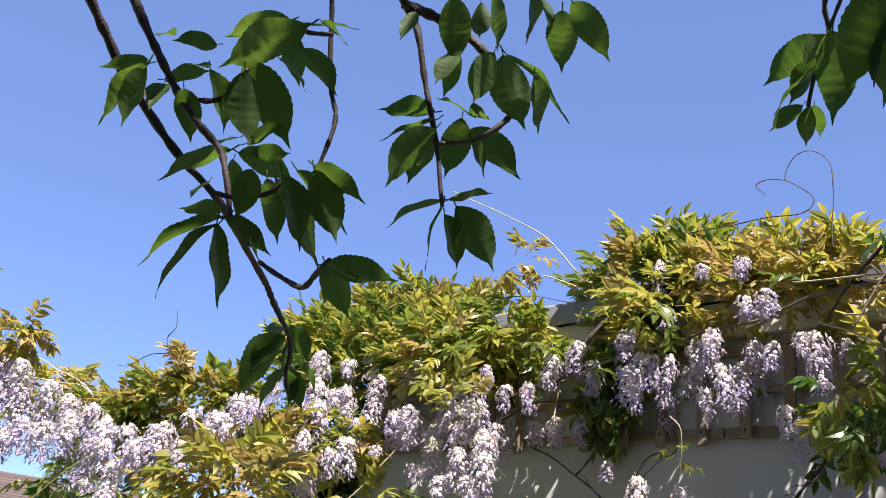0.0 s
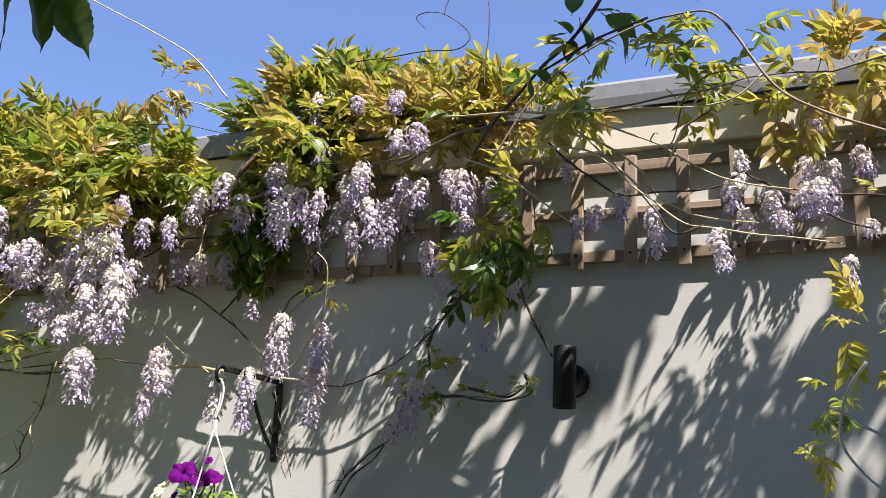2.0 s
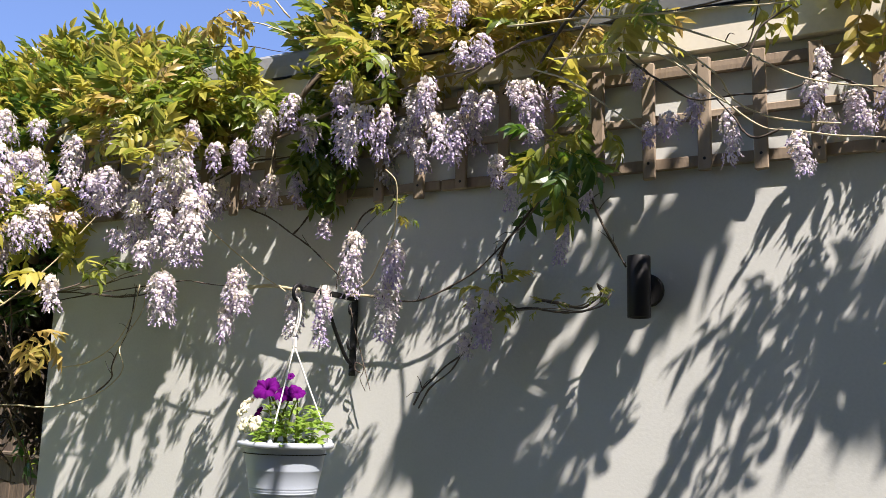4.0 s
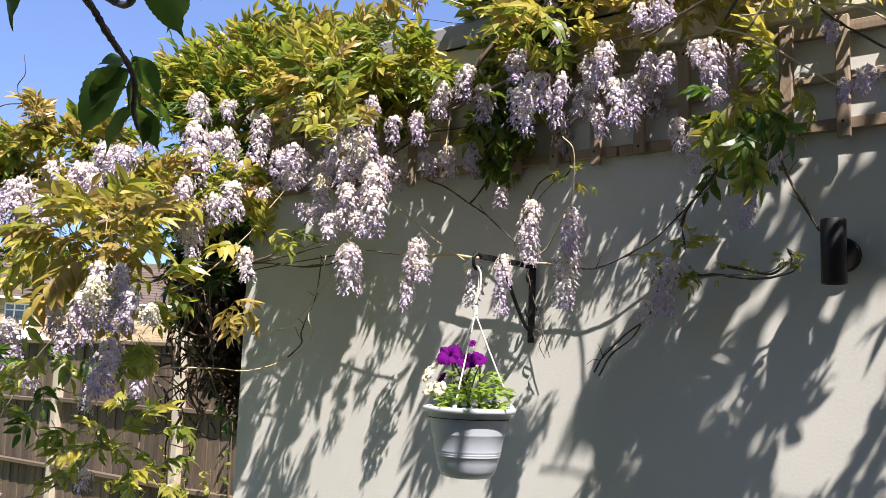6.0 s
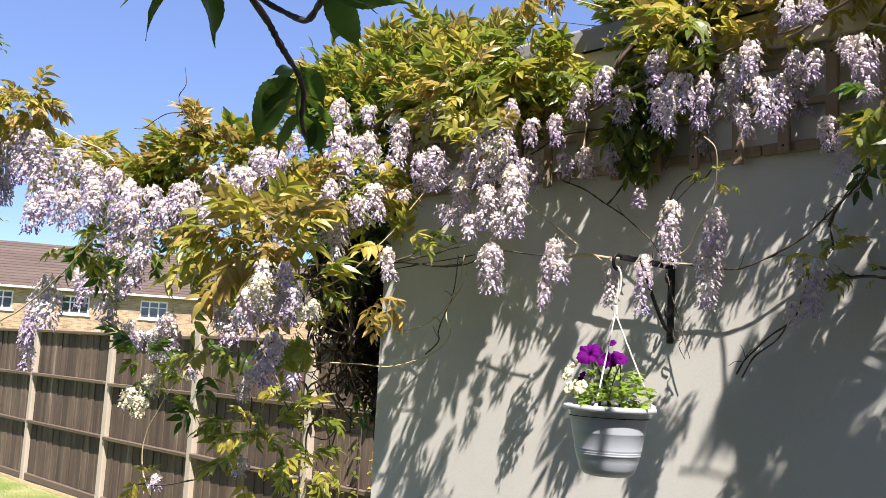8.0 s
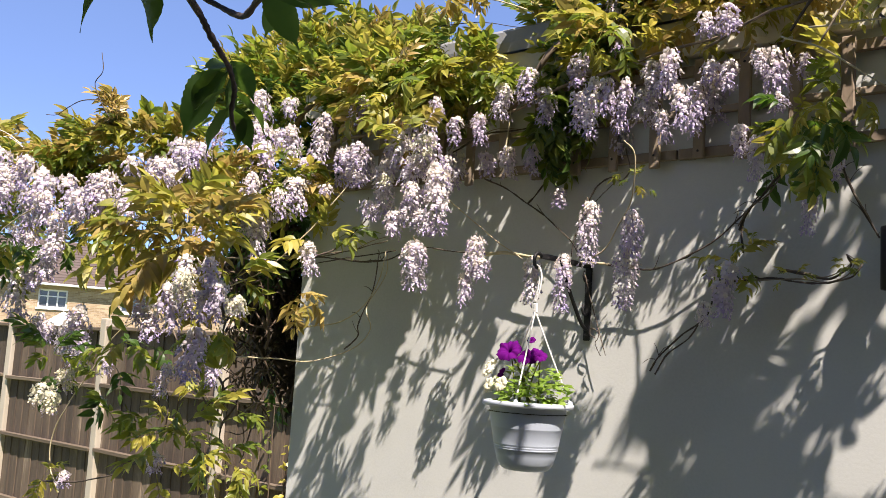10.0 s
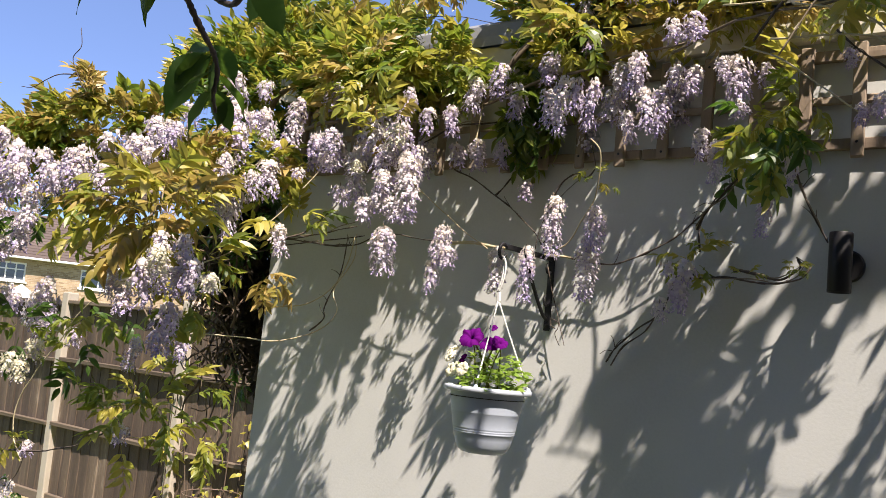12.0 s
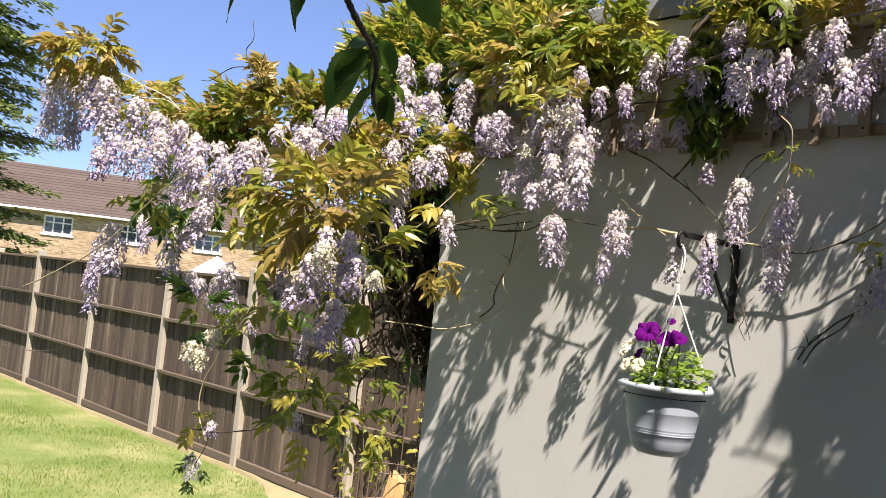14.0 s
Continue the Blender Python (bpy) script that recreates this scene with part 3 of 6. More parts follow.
part("pot", mesh_of("pot", [(PX + a, PY + b, PZ + c) for a, b, c in v], f, M_POT, True), basket)
v, f = lathe([(.126, -.010), (.143, -.012), (.1465, -.008), (.1465, .000), (.144, .004), (.136, .005), (.126, .002), (.126, -.010)], seg, PSX, PSY)
part("rim", mesh_of("rim", [(PX + a, PY + b, PZ + c) for a, b, c in v], f, M_POTRIM, True), basket, "pale grey rim")
v, f = lathe([(.127, -.03), (.09, -.018), (.04, -.012), (0, -.01)], 40, PSX, PSY)
part("soil", mesh_of("soil", [(PX + a, PY + b, PZ + c) for a, b, c in v], f, M_SOIL, True), basket, "dark potting soil")
TOP = Vector((BX + .003, PY + .01, 1.915))
for k in range(3):
    a = radians((30, 284, 165)[k])
    e = Vector((PX +   .134 * PSX * math.cos(a), PY + .134 * PSY * math.sin(a), PZ + .004))
    v, f = tube(smooth_line([TOP, TOP.lerp(e, .5) + Vector((0, 0, -.004)), e], 6), .0026, .0026, 6)
    part("hanger_strand", mesh_of("hanger_strand", v, f, M_ROPE, True), basket, "white plastic strand")
    v, f = lathe([(.002, -.012), (.007, -.010), (.008, 0), (.006, .008), (0, .01)], 10)
    part("clip", mesh_of("clip", [(e.x + a_, e.y + b, e.z + c) for a_, b, c in v], f, M_POTRIM, True), basket)
part("hanger_block", slab("hanger_block", (TOP.x - .008, TOP.y - .004, 1.908), (TOP.x + .008, TOP.y + .004, 1.94), M_ROPE, .003), basket)
hl = [Vector((BX, PY + .01, 1.945)), Vector((BX + .012, PY + .012, 1.985)), Vector((BX + .014, PY + .014, 2.03)), Vector((BX + .004, PY + .01, 2.058)), Vector((BX - .012, PY + .002, 2.055)), Vector((BX - .02, PY, 2.035))]
v1 = tube([p + Vector((.005, -.002, 0)) for p in smooth_line(hl, 5)], .0030, .0026, 6)
v2 = tube([p + Vector((-.005, .002, 0)) for p in smooth_line(hl, 5)], .0030, .0026, 6)
sl = smooth_line(hl, 5)
ties = [tube([sl[i] + Vector((.005, -.002, 0)), sl[i + 1] + Vector((-.005, .002, 0))], .0016, .0016, 4) for i in range(0, len(sl) - 1, 2)]
v, f = join([v1, v2] + ties)
part("hanger_hook", mesh_of("hanger_hook", v, f, M_ROPE), basket, "white openwork plastic hook")


def petunia(at, way, size, mat, parent, name):
    rr = random.Random(int(at[0] * 1000 + at[2] * 777))
    wave = rr.uniform(0, 6)
    rings, k = [(.0, -.75), (.10, -.5), (.16, -.2), (.42, .0), (.78, .05), (1.0, -.16)], 40
    v, f = [], []
    for i, (r, z) in enumerate(rings):
        for j in range(k):
            a = 2 * math.pi * j / k
            lobe = 1 + (.05 * math.cos(5 * a) + .05 * math.sin(13 * a + at[0] * 90) if i > 3 else 0)
            ruf = (.10 * math.sin(9 * a + wave) + .06 * math.sin(17 * a - wave)) * (i / 5) ** 2
            v.append(Vector((r * lobe * math.cos(a), r * lobe * math.sin(a), z + ruf + .08 * r * math.cos(5 * a) * (i > 2))))
    f = [(i * k + j, i * k + (j + 1) % k, (i + 1) * k + (j + 1) % k, (i + 1) * k + j) for i in range(len(rings) - 1) for j in range(k)]
    m = Matrix.Translation(at) @ Vector(way).to_track_quat("Z", "Y").to_matrix().to_4x4() @ Matrix.Scale(size, 4)
    return part(name, mesh_of(name, [m @ q for q in v], f, mat, True), parent)


for k, (at, way, size) in enumerate([((-1.972, -.37, 1.790), (.15, -.75, .65), .041), ((-1.885, -.38, 1.776), (.1, -.60, .8), .039), ((-1.848, -.385, 1.778), (.5, -.5, .8), .026), ((-2.02, -.34, 1.715), (-.4, -.6, .4), .020), ((-1.915, -.33, 1.825), (.2, -.5, .5), .014)]):
    petunia(at, way, size, M_PURPLE, basket, "petunia_flower")["label"] = "deep purple petunia bloom"
for k in range(13):
    a = rr.uniform(3.2, 4.9)
    petunia((PX - .02 + .122 * math.cos(a) * rr.uniform(.75, 1.1), PY + .118 * math.sin(a), PZ + rr.uniform(.03, .125)), (math.cos(a) * .6, math.sin(a), rr.uniform(.1, .9)), rr.uniform(.015, .023), M_CREAMFL, basket, "small_flower")["label"] = "cream petunia bloom"
geos = []
rp = random.Random(19)
for k in range(260):
    a, q = rp.uniform(0, 6.28), rp.random() ** .5
    p = Vector((PX + .01 + .115 * q * math.cos(a), PY + .11 * q * math.sin(a), PZ + rp.uniform(-.01, .13) * (1.15 - q * .6)))
    v, f = leaflet(rp.uniform(.020, .034), rp.uniform(.020, .030), .25, .3)
    m = aim(p, (math.cos(a), math.sin(a), rp.uniform(-.2, 1.0)), rp.uniform(-.5, .5))
    geos.append(([m @ x for x in v], f))
v, f = join(geos)
part("petunia_leaves", mesh_of("petunia_leaves", v, f, M_FRESH), basket, "soft green petunia leaves")["kind"] = "stuff"
for k in range(7):
    a = rp.uniform(0, 6.28)
    p = Vector((PX + .04 * math.cos(a), PY + .04 * math.sin(a), PZ - .01))
    q = [(-1.975, -.35, 1.778), (-1.885, -.36, 1.765), (-1.85, -.375, 1.76)][k % 3]
    part("flower_stem", stem_mesh("flower_stem", [p, p.lerp(Vector(q), .5) + Vector((0, 0, .02)), Vector(q)], .003, .002, M_GREEN, 5, 4), basket)

# ---------------------------------------------------------------- fence
FY, HEIGHT = 2.06, 1.85
post_me = slab("concrete_post", (-.05, -.05, -.25), (.05, .06, 1.93), M_CONC, .012, 2)
rail_me = slab("rail", (-.9, -.064, -.019), (.9, -.004, .019), M_RAIL, .005, 1, .004)
cap_me = slab("cap_rail", (-.9, -.054, -.018), (.9, .03, .018), M_RAIL, .006)
gravel_me = slab("gravel_board", (-.9, -.030, 0), (.9, .02, .085), M_RAIL, .008)
board_me = []
for k in range(4):
    bm = bmesh.new()
    w, h = .172, HEIGHT - .11
    a = [bm.verts.new(p) for p in ((0, .004, 0), (w, -.005, 0), (w, .003, 0), (0, .010, 0), (0, .004, h), (w, -.005, h), (w, .003, h), (0, .010, h))]
    for q in ((0, 1, 2, 3), (7, 6, 5, 4), (0, 4, 5, 1), (1, 5, 6, 2), (2, 6, 7, 3), (3, 7, 4, 0)):
        bm.faces.new([a[i] for i in q])
    for p in bm.verts:
        p.co.x += rnd.uniform(-.007, .007)
        p.co.y += rnd.uniform(-.003, .003)
    board_me.append(mesh_from("fence_board", bm, M_FENCE))
LAST = -4.64
POSTS = [LAST, -6.46, -8.25, -10.07, -12.13, -14.22, -16.12, -18.0, -19.9, -21.8, -23.7, -25.6]
fence = thing("fence", (LAST, FY, 0), "dark brown close-board fence with concrete posts along the lawn", "fence")
for i in range(11):
    x1, x0 = POSTS[i], POSTS[i + 1]
    sag = rnd.uniform(-.012, .012)
    home = Matrix.Translation(-fence.location)
    part("fence_post", post_me, fence, "weathered concrete post", at=home @ pose(x1, FY, rnd.uniform(-.03, .015), rnd.uniform(-.6, .6), rnd.uniform(-.7, .7), rnd.uniform(-2, 2)))
    panel = part("fence_panel", cap_me, fence, "close-board panel of vertical boards", at=home @ pose((x0 + x1) / 2, FY - .005, HEIGHT - .012 + sag, 0, rnd.uniform(-.3, .3), 0) @ Matrix.Diagonal(((x1 - x0 - .08) / 1.8, 1, 1, 1)))
    down = -HEIGHT + .012
    for k in range(12):
        part("fence_board", board_me[(k * 3 + i) % 4], panel, at=pose(-.9 + k * .148, rnd.uniform(.002, .007), down + .09 + rnd.uniform(-.012, .006), 0, rnd.uniform(-.2, .2), 0))
    for z in (1.31, .71):
        part("rail", rail_me, panel, "sunlit grey rail", at=pose(0, 0, down + z + rnd.uniform(-.012, .012), 0, rnd.uniform(-.35, .35), 0))
    part("gravel_board", gravel_me, panel, "base board", at=pose(0, .003, down - sag, 0, rnd.uniform(-.3, .3), 0))

# ---------------------------------------------------------------- far house
HC, HT = Vector((-41.5, 14.3, 0)), radians(66)
house = thing("house", HC, "pale yellow brick house with brown tiled roof and white windows", "house")
HM = Matrix.Translation(HC) @ Matrix.Rotation(HT, 4, "Z")
HL, HR, EAVES, RIDGE, DEEP = -9.0, 14.0, 4.09, 6.25, 7.0


def house_part(name, me, label="", parent=None):
    ob = new(name, me)
    ob.parent = parent or house
    if parent is None:
        ob.matrix_parent_inverse = Matrix.Translation(-HC) @ HM
    if label:
        ob["label"] = label
    return ob


WIN = [(-2.15, 3.37, 1.22, .82), (1.0, 3.33, 1.22, .82), (4.4, 3.33, 1.22, .82), (7.9, 3.33, 1.22, .82), (-2.15, 1.0, 1.6, 1.2), (3.2, 1.0, 1.4, 1.2), (-5.4, 3.37, 1.22, .82)]
edges_x = sorted({HL, HR, *[x - w / 2 for x, z, w, h in WIN], *[x + w / 2 for x, z, w, h in WIN]})
edges_z = sorted({0.0, EAVES, *[z - h / 2 for x, z, w, h in WIN], *[z + h / 2 for x, z, w, h in WIN]})
v, f = [], []
for x0, x1 in zip(edges_x, edges_x[1:]):
    for z0, z1 in zip(edges_z, edges_z[1:]):
        cx, cz = (x0 + x1) / 2, (z0 + z1) / 2
        if any(abs(cx - x) < w / 2 and abs(cz - z) < h / 2 for x, z, w, h in WIN):
            continue
        o = len(v)
        v += [(x0, 0, z0), (x1, 0, z0), (x1, 0, z1), (x0, 0, z1)]
        f.append((o, o + 1, o + 2, o + 3))
for x, z, w, h in WIN:
    o = len(v)
    x0, x1, z0, z1 = x - w / 2, x + w / 2, z - h / 2, z + h / 2
    v += [(x0, 0, z0), (x1, 0, z0), (x1, 0, z1), (x0, 0, z1), (x0, .12, z0), (x1, .12, z0), (x1, .12, z1), (x0, .12, z1)]
    f += [(o, o + 4, o + 5, o + 1), (o + 1, o + 5, o + 6, o + 2), (o + 2, o + 6, o + 7, o + 3), (o + 3, o + 7, o + 4, o)]
for x in (HL, HR):
    o = len(v)
    v += [(x, 0, 0), (x, DEEP, 0), (x, DEEP, EAVES), (x, DEEP / 2, RIDGE - .1), (x, 0, EAVES)]
    f.append((o, o + 1, o + 2, o + 3, o + 4))
o = len(v)
v += [(HL, DEEP, 0), (HR, DEEP, 0), (HR, DEEP, EAVES), (HL, DEEP, EAVES)]
f.append((o, o + 1, o + 2, o + 3))
house_part("wall", mesh_of("wall", v, f, M_BUFF), "pale yellow brick wall")
for y0 in (-.35, DEEP + .35):
    z0 = EAVES - .1
    for i in range(16):
        a, b = i / 16, (i + 1) / 16
        ya, yb = y0 + (DEEP / 2 - y0) * a, y0 + (DEEP / 2 - y0) * b
        za, zb = z0 + (RIDGE - z0) * a, z0 + (RIDGE - z0) * b
        v = [(HL - .2, ya, za + .05), (HR + .2, ya, za + .05), (HR + .2, yb, zb + .02), (HL - .2, yb, zb + .02), (HL - .2, ya, za), (HR + .2, ya, za)]
        house_part("tile_course", mesh_of("tile_course", v, [(0, 1, 2, 3), (4, 5, 1, 0)], M_TILE), "course of brown roof tiles")
house_part("gutter", slab("gutter", (HL - .2, -.42, EAVES - .19), (HR + .2, -.33, EAVES - .09), M_WHITE, .02), "white gutter")
for x, z, w, h in WIN:
    win = house_part("window", slab("window", (x - w / 2, .07, z - h / 2), (x + w / 2, .10, z - h / 2 + .07), M_WHITE, 0))
    bars = [((x - w / 2, .07, z + h / 2 - .07), (x + w / 2, .10, z + h / 2)), ((x - w / 2, .07, z - h / 2 + .07), (x - w / 2 + .07, .10, z + h / 2 - .07)), ((x + w / 2 - .07, .07, z - h / 2 + .07), (x + w / 2, .10, z + h / 2 - .07))]
    bars += [((x - w / 6 - .03, .07, z - h / 2 + .07), (x - w / 6 + .03, .10, z + h / 2 - .07)), ((x + w / 6 - .03, .07, z - h / 2 + .07), (x + w / 6 + .03, .10, z + h / 2 - .07))]
    bars += [((x - w / 2 + .07, .066, z + .08), (x + w / 2 - .07, .098, z + .13))]
    for lo, hi in bars:
        house_part("frame", slab("frame", lo, hi, M_WHITE, 0), parent=win)
    house_part("pane", slab("pane", (x - w / 2, .102, z - h / 2), (x + w / 2, .118, z + h / 2), M_GLASS, 0), parent=win)
    house_part("sill", slab("sill", (x - w / 2 - .08, -.06, z - h / 2 - .08), (x + w / 2 + .08, -.004, z - h / 2 - .004), M_WHITE, 0), parent=win)

# pale glazed roof in front of it
CB = Vector((-31.9, 14.6, 0))
cons = thing("conservatory", CB, "white conservatory with a pale ribbed pointed roof", "conservatory")
R0, Z0, Z1 = 1.15, 1.75, 2.55
pts = [Vector((R0 * math.cos(math.pi * k / 4 + .3), R0 * math.sin(math.pi * k / 4 + .3), Z0)) + CB for k in range(8)]
apex = CB + Vector((0, 0, Z1))
for k in range(8):
    a, b = pts[k], pts[(k + 1) % 8]
    part("roof_panel", mesh_of("roof_panel", [a, b, apex], [(0, 1, 2)], M_PALEROOF), cons)
    v, f = tube([a + Vector((0, 0, .02)), apex + Vector((0, 0, .03))], .03, .02, 5)
    part("roof_rib", mesh_of("roof_rib", v, f, M_WHITE), cons)
    lo = [Vector((p.x, p.y, 0)) for p in (a, b)]
    part("wall_panel", mesh_of("wall_panel", [lo[0], lo[1], b, a], [(0, 1, 2, 3)], M_WHITE), cons)

# ---------------------------------------------------------------- conifer
TB = Vector((-20.15, 1.95, 0))
tree = thing("conifer_tree", TB, "tall dark green conifer with drooping feathery boughs", "tree")
part("trunk", stem_mesh("trunk", [TB, TB + Vector((.1, 0, 4)), TB + Vector((0, .1, 8.5))], .24, .04, M_BARK, 9, 5, .1), tree)
rc = random.Random(12)
spray = []
for k in range(9):
    v, f = leaflet(1.0, .46, .15, .15, 3)
    spray.append((np.array([tuple(q) for q in v]), f))
poses, limbs = [], []
for k in range(220):
    z = 1.9 + .46 * rc.randrange(14) + rc.gauss(0, .05)
    a = rc.uniform(0, 6.28)
    ln = (2.05 - .07 * (z - 1.9)) * rc.uniform(.75, 1.1)
    o = TB + Vector((0, 0, z))
    d = Vector((math.cos(a), math.sin(a), .05))
    pts = [o + d * ln * t + Vector((0, 0, -.13 * ln * t * t)) for t in (0, .35, .7, 1)]
    limbs.append(tube(smooth_line(pts, 2), .03, .008, 4))
    for j in range(190):
        t = rc.uniform(.15, 1.02)
        p = o + d * ln * t + Vector((0, 0, -.13 * ln * t * t)) + Vector((rc.gauss(0, .10), rc.gauss(0, .10), rc.gauss(-.02, .045)))
        sd = Vector((-d.y, d.x, 0)) * rc.choice((-1, 1)) * rc.uniform(.2, .9)
        poses.append(aim(p, d * .6 + sd + Vector((0, 0, rc.uniform(-.4, .2))), rc.uniform(-.5, .5), rc.uniform(.08, .20)))
for v, f in limbs:
    part("limb", mesh_of("limb", v, f, M_BARK), tree)
part("crown", merged("crown", poses, spray, M_CONIFER, 5), tree)["kind"] = "stuff"

# ---------------------------------------------------------------- log in a wire guard by the fence, with ivy
SB = Vector((-5.55, 1.72, -.02))
log = thing("split_log", SB, "torn orange split log standing by the fence", "log")
v, f = [], []
n, hts = 18, 6
for j in range(hts):
    for k in range(n):
        a = 2 * math.pi * k / n
        r = .095 * (1 + .22 * noise.noise(Vector((math.cos(a) * 2, math.sin(a) * 2, j * .15)))) * (1 - .08 * j)
        top = .57 * (1 - .45 * abs(noise.noise(Vector((math.cos(a) * 1.6, math.sin(a) * 1.6, 9)))))
        v.append(SB + Vector((math.cos(a) * r + .02 * j, math.sin(a) * r, top * j / (hts - 1))))
f = [(j * n + k, j * n + (k + 1) % n, (j + 1) * n + (k + 1) % n, (j + 1) * n + k) for j in range(hts - 1) for k in range(n)] + [tuple((hts - 1) * n + k for k in range(n))]
part("wood", mesh_of("wood", v, f, M_WOOD), log)
guard = thing("wire_guard", SB, "rusty wire mesh guard round a split log", "wire guard")
for j in range(3):
    v, f = tube([SB + Vector((-.02 + .21 * math.cos(2 * math.pi * k / 20), .21 * math.sin(2 * math.pi * k / 20), .04 + j * .26)) for k in range(21)], .004, .004, 4)
    part("ring_wire", mesh_of("ring_wire", v, f, M_GALV), guard)
for k in range(6):
    a = 2 * math.pi * k / 6
    p = SB + Vector((-.02 + .213 * math.cos(a), .213 * math.sin(a), 0))
    v, f = tube([p, p + Vector((0, 0, .58))], .004, .004, 4)
    part("upright_wire", mesh_of("upright_wire", v, f, M_GALV), guard)

ivy = thing("ivy", (-6.2, 1.95, 0), "ivy climbing the fence post and boards", "ivy")
ri = random.Random(44)
for k in range(7):
    x = -6.42 + k * .22 + ri.uniform(-.05, .05)
    pts = [Vector((x + ri.uniform(-.05, .05), 1.985, z)) for z in np.linspace(0, ri.uniform(.8, 1.7), 6)]
    part("stem", stem_mesh("stem", pts, .006, .003, M_BARK, 5, 4), ivy)
    poses = []
    for _ in range(38):
        q = ri.random()
        p = pts[0].lerp(pts[-1], q) + Vector((ri.gauss(0, .045), -ri.uniform(0, .06), 0))
        poses.append(aim(p, (ri.gauss(0, 1), -.6, ri.gauss(-.2, .6)), ri.uniform(-1, 1), ri.uniform(.035, .065)))
    sh = [(np.array([tuple(q) for q in leaflet(1, .8, .2, .2, 4)[0]]), leaflet(1, .8, .2, .2, 4)[1])]
    part("leaves", merged("leaves", poses, sh, M_GREEN if k % 2 else M_GOLD, k), ivy)["kind"] = "stuff"

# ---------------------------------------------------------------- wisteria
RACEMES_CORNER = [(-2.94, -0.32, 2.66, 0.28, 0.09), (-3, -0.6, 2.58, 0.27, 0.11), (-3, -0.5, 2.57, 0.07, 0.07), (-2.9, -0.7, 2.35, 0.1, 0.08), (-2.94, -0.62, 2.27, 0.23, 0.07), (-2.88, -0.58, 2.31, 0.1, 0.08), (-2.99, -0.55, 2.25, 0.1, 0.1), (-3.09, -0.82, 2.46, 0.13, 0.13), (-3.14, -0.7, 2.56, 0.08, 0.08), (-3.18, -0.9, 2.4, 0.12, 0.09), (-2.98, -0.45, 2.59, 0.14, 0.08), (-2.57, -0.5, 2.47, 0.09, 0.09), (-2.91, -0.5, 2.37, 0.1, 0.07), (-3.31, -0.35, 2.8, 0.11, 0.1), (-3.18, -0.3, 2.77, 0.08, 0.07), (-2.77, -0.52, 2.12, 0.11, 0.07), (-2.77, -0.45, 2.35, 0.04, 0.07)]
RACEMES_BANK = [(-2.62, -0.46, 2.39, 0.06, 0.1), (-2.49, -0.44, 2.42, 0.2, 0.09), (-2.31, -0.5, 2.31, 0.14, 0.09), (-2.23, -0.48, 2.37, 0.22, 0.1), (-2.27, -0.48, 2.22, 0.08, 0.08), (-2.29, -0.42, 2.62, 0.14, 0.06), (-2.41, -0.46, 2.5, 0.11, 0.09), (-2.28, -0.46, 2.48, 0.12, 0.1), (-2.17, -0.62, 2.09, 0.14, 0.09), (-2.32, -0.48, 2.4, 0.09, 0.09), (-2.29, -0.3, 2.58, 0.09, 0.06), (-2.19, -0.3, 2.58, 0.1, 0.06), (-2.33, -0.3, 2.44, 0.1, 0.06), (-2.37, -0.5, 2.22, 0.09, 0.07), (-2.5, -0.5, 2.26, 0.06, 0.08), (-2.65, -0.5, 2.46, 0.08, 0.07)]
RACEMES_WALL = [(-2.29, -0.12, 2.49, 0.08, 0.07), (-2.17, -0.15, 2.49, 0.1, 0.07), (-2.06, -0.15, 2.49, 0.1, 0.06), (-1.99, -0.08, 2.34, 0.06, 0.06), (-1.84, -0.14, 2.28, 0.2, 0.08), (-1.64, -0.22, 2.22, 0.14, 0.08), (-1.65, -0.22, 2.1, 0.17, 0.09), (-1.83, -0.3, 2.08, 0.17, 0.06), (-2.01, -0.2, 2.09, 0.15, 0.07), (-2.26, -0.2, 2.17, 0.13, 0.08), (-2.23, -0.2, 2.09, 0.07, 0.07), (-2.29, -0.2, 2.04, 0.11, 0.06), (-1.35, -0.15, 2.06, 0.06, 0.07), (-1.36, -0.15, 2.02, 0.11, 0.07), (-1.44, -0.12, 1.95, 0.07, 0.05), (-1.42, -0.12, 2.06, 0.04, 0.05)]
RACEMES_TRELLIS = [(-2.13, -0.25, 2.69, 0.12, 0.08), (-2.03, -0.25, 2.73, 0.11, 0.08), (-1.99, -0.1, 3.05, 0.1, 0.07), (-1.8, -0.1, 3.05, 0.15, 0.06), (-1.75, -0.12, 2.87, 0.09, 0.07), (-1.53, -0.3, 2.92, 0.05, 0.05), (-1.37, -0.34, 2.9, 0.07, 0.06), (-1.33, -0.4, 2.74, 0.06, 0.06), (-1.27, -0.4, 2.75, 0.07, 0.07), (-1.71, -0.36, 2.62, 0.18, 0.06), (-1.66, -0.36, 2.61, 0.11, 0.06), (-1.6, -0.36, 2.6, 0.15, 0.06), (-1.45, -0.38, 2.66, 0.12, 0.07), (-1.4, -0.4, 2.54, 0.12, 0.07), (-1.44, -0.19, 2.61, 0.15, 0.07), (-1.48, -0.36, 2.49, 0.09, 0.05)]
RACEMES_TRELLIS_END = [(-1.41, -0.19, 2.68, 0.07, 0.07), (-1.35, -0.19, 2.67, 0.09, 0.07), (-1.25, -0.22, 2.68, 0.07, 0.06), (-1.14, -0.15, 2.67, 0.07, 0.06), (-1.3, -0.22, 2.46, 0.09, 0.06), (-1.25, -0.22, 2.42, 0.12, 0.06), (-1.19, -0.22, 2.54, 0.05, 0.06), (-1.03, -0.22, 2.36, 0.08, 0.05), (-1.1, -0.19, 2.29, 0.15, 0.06)]
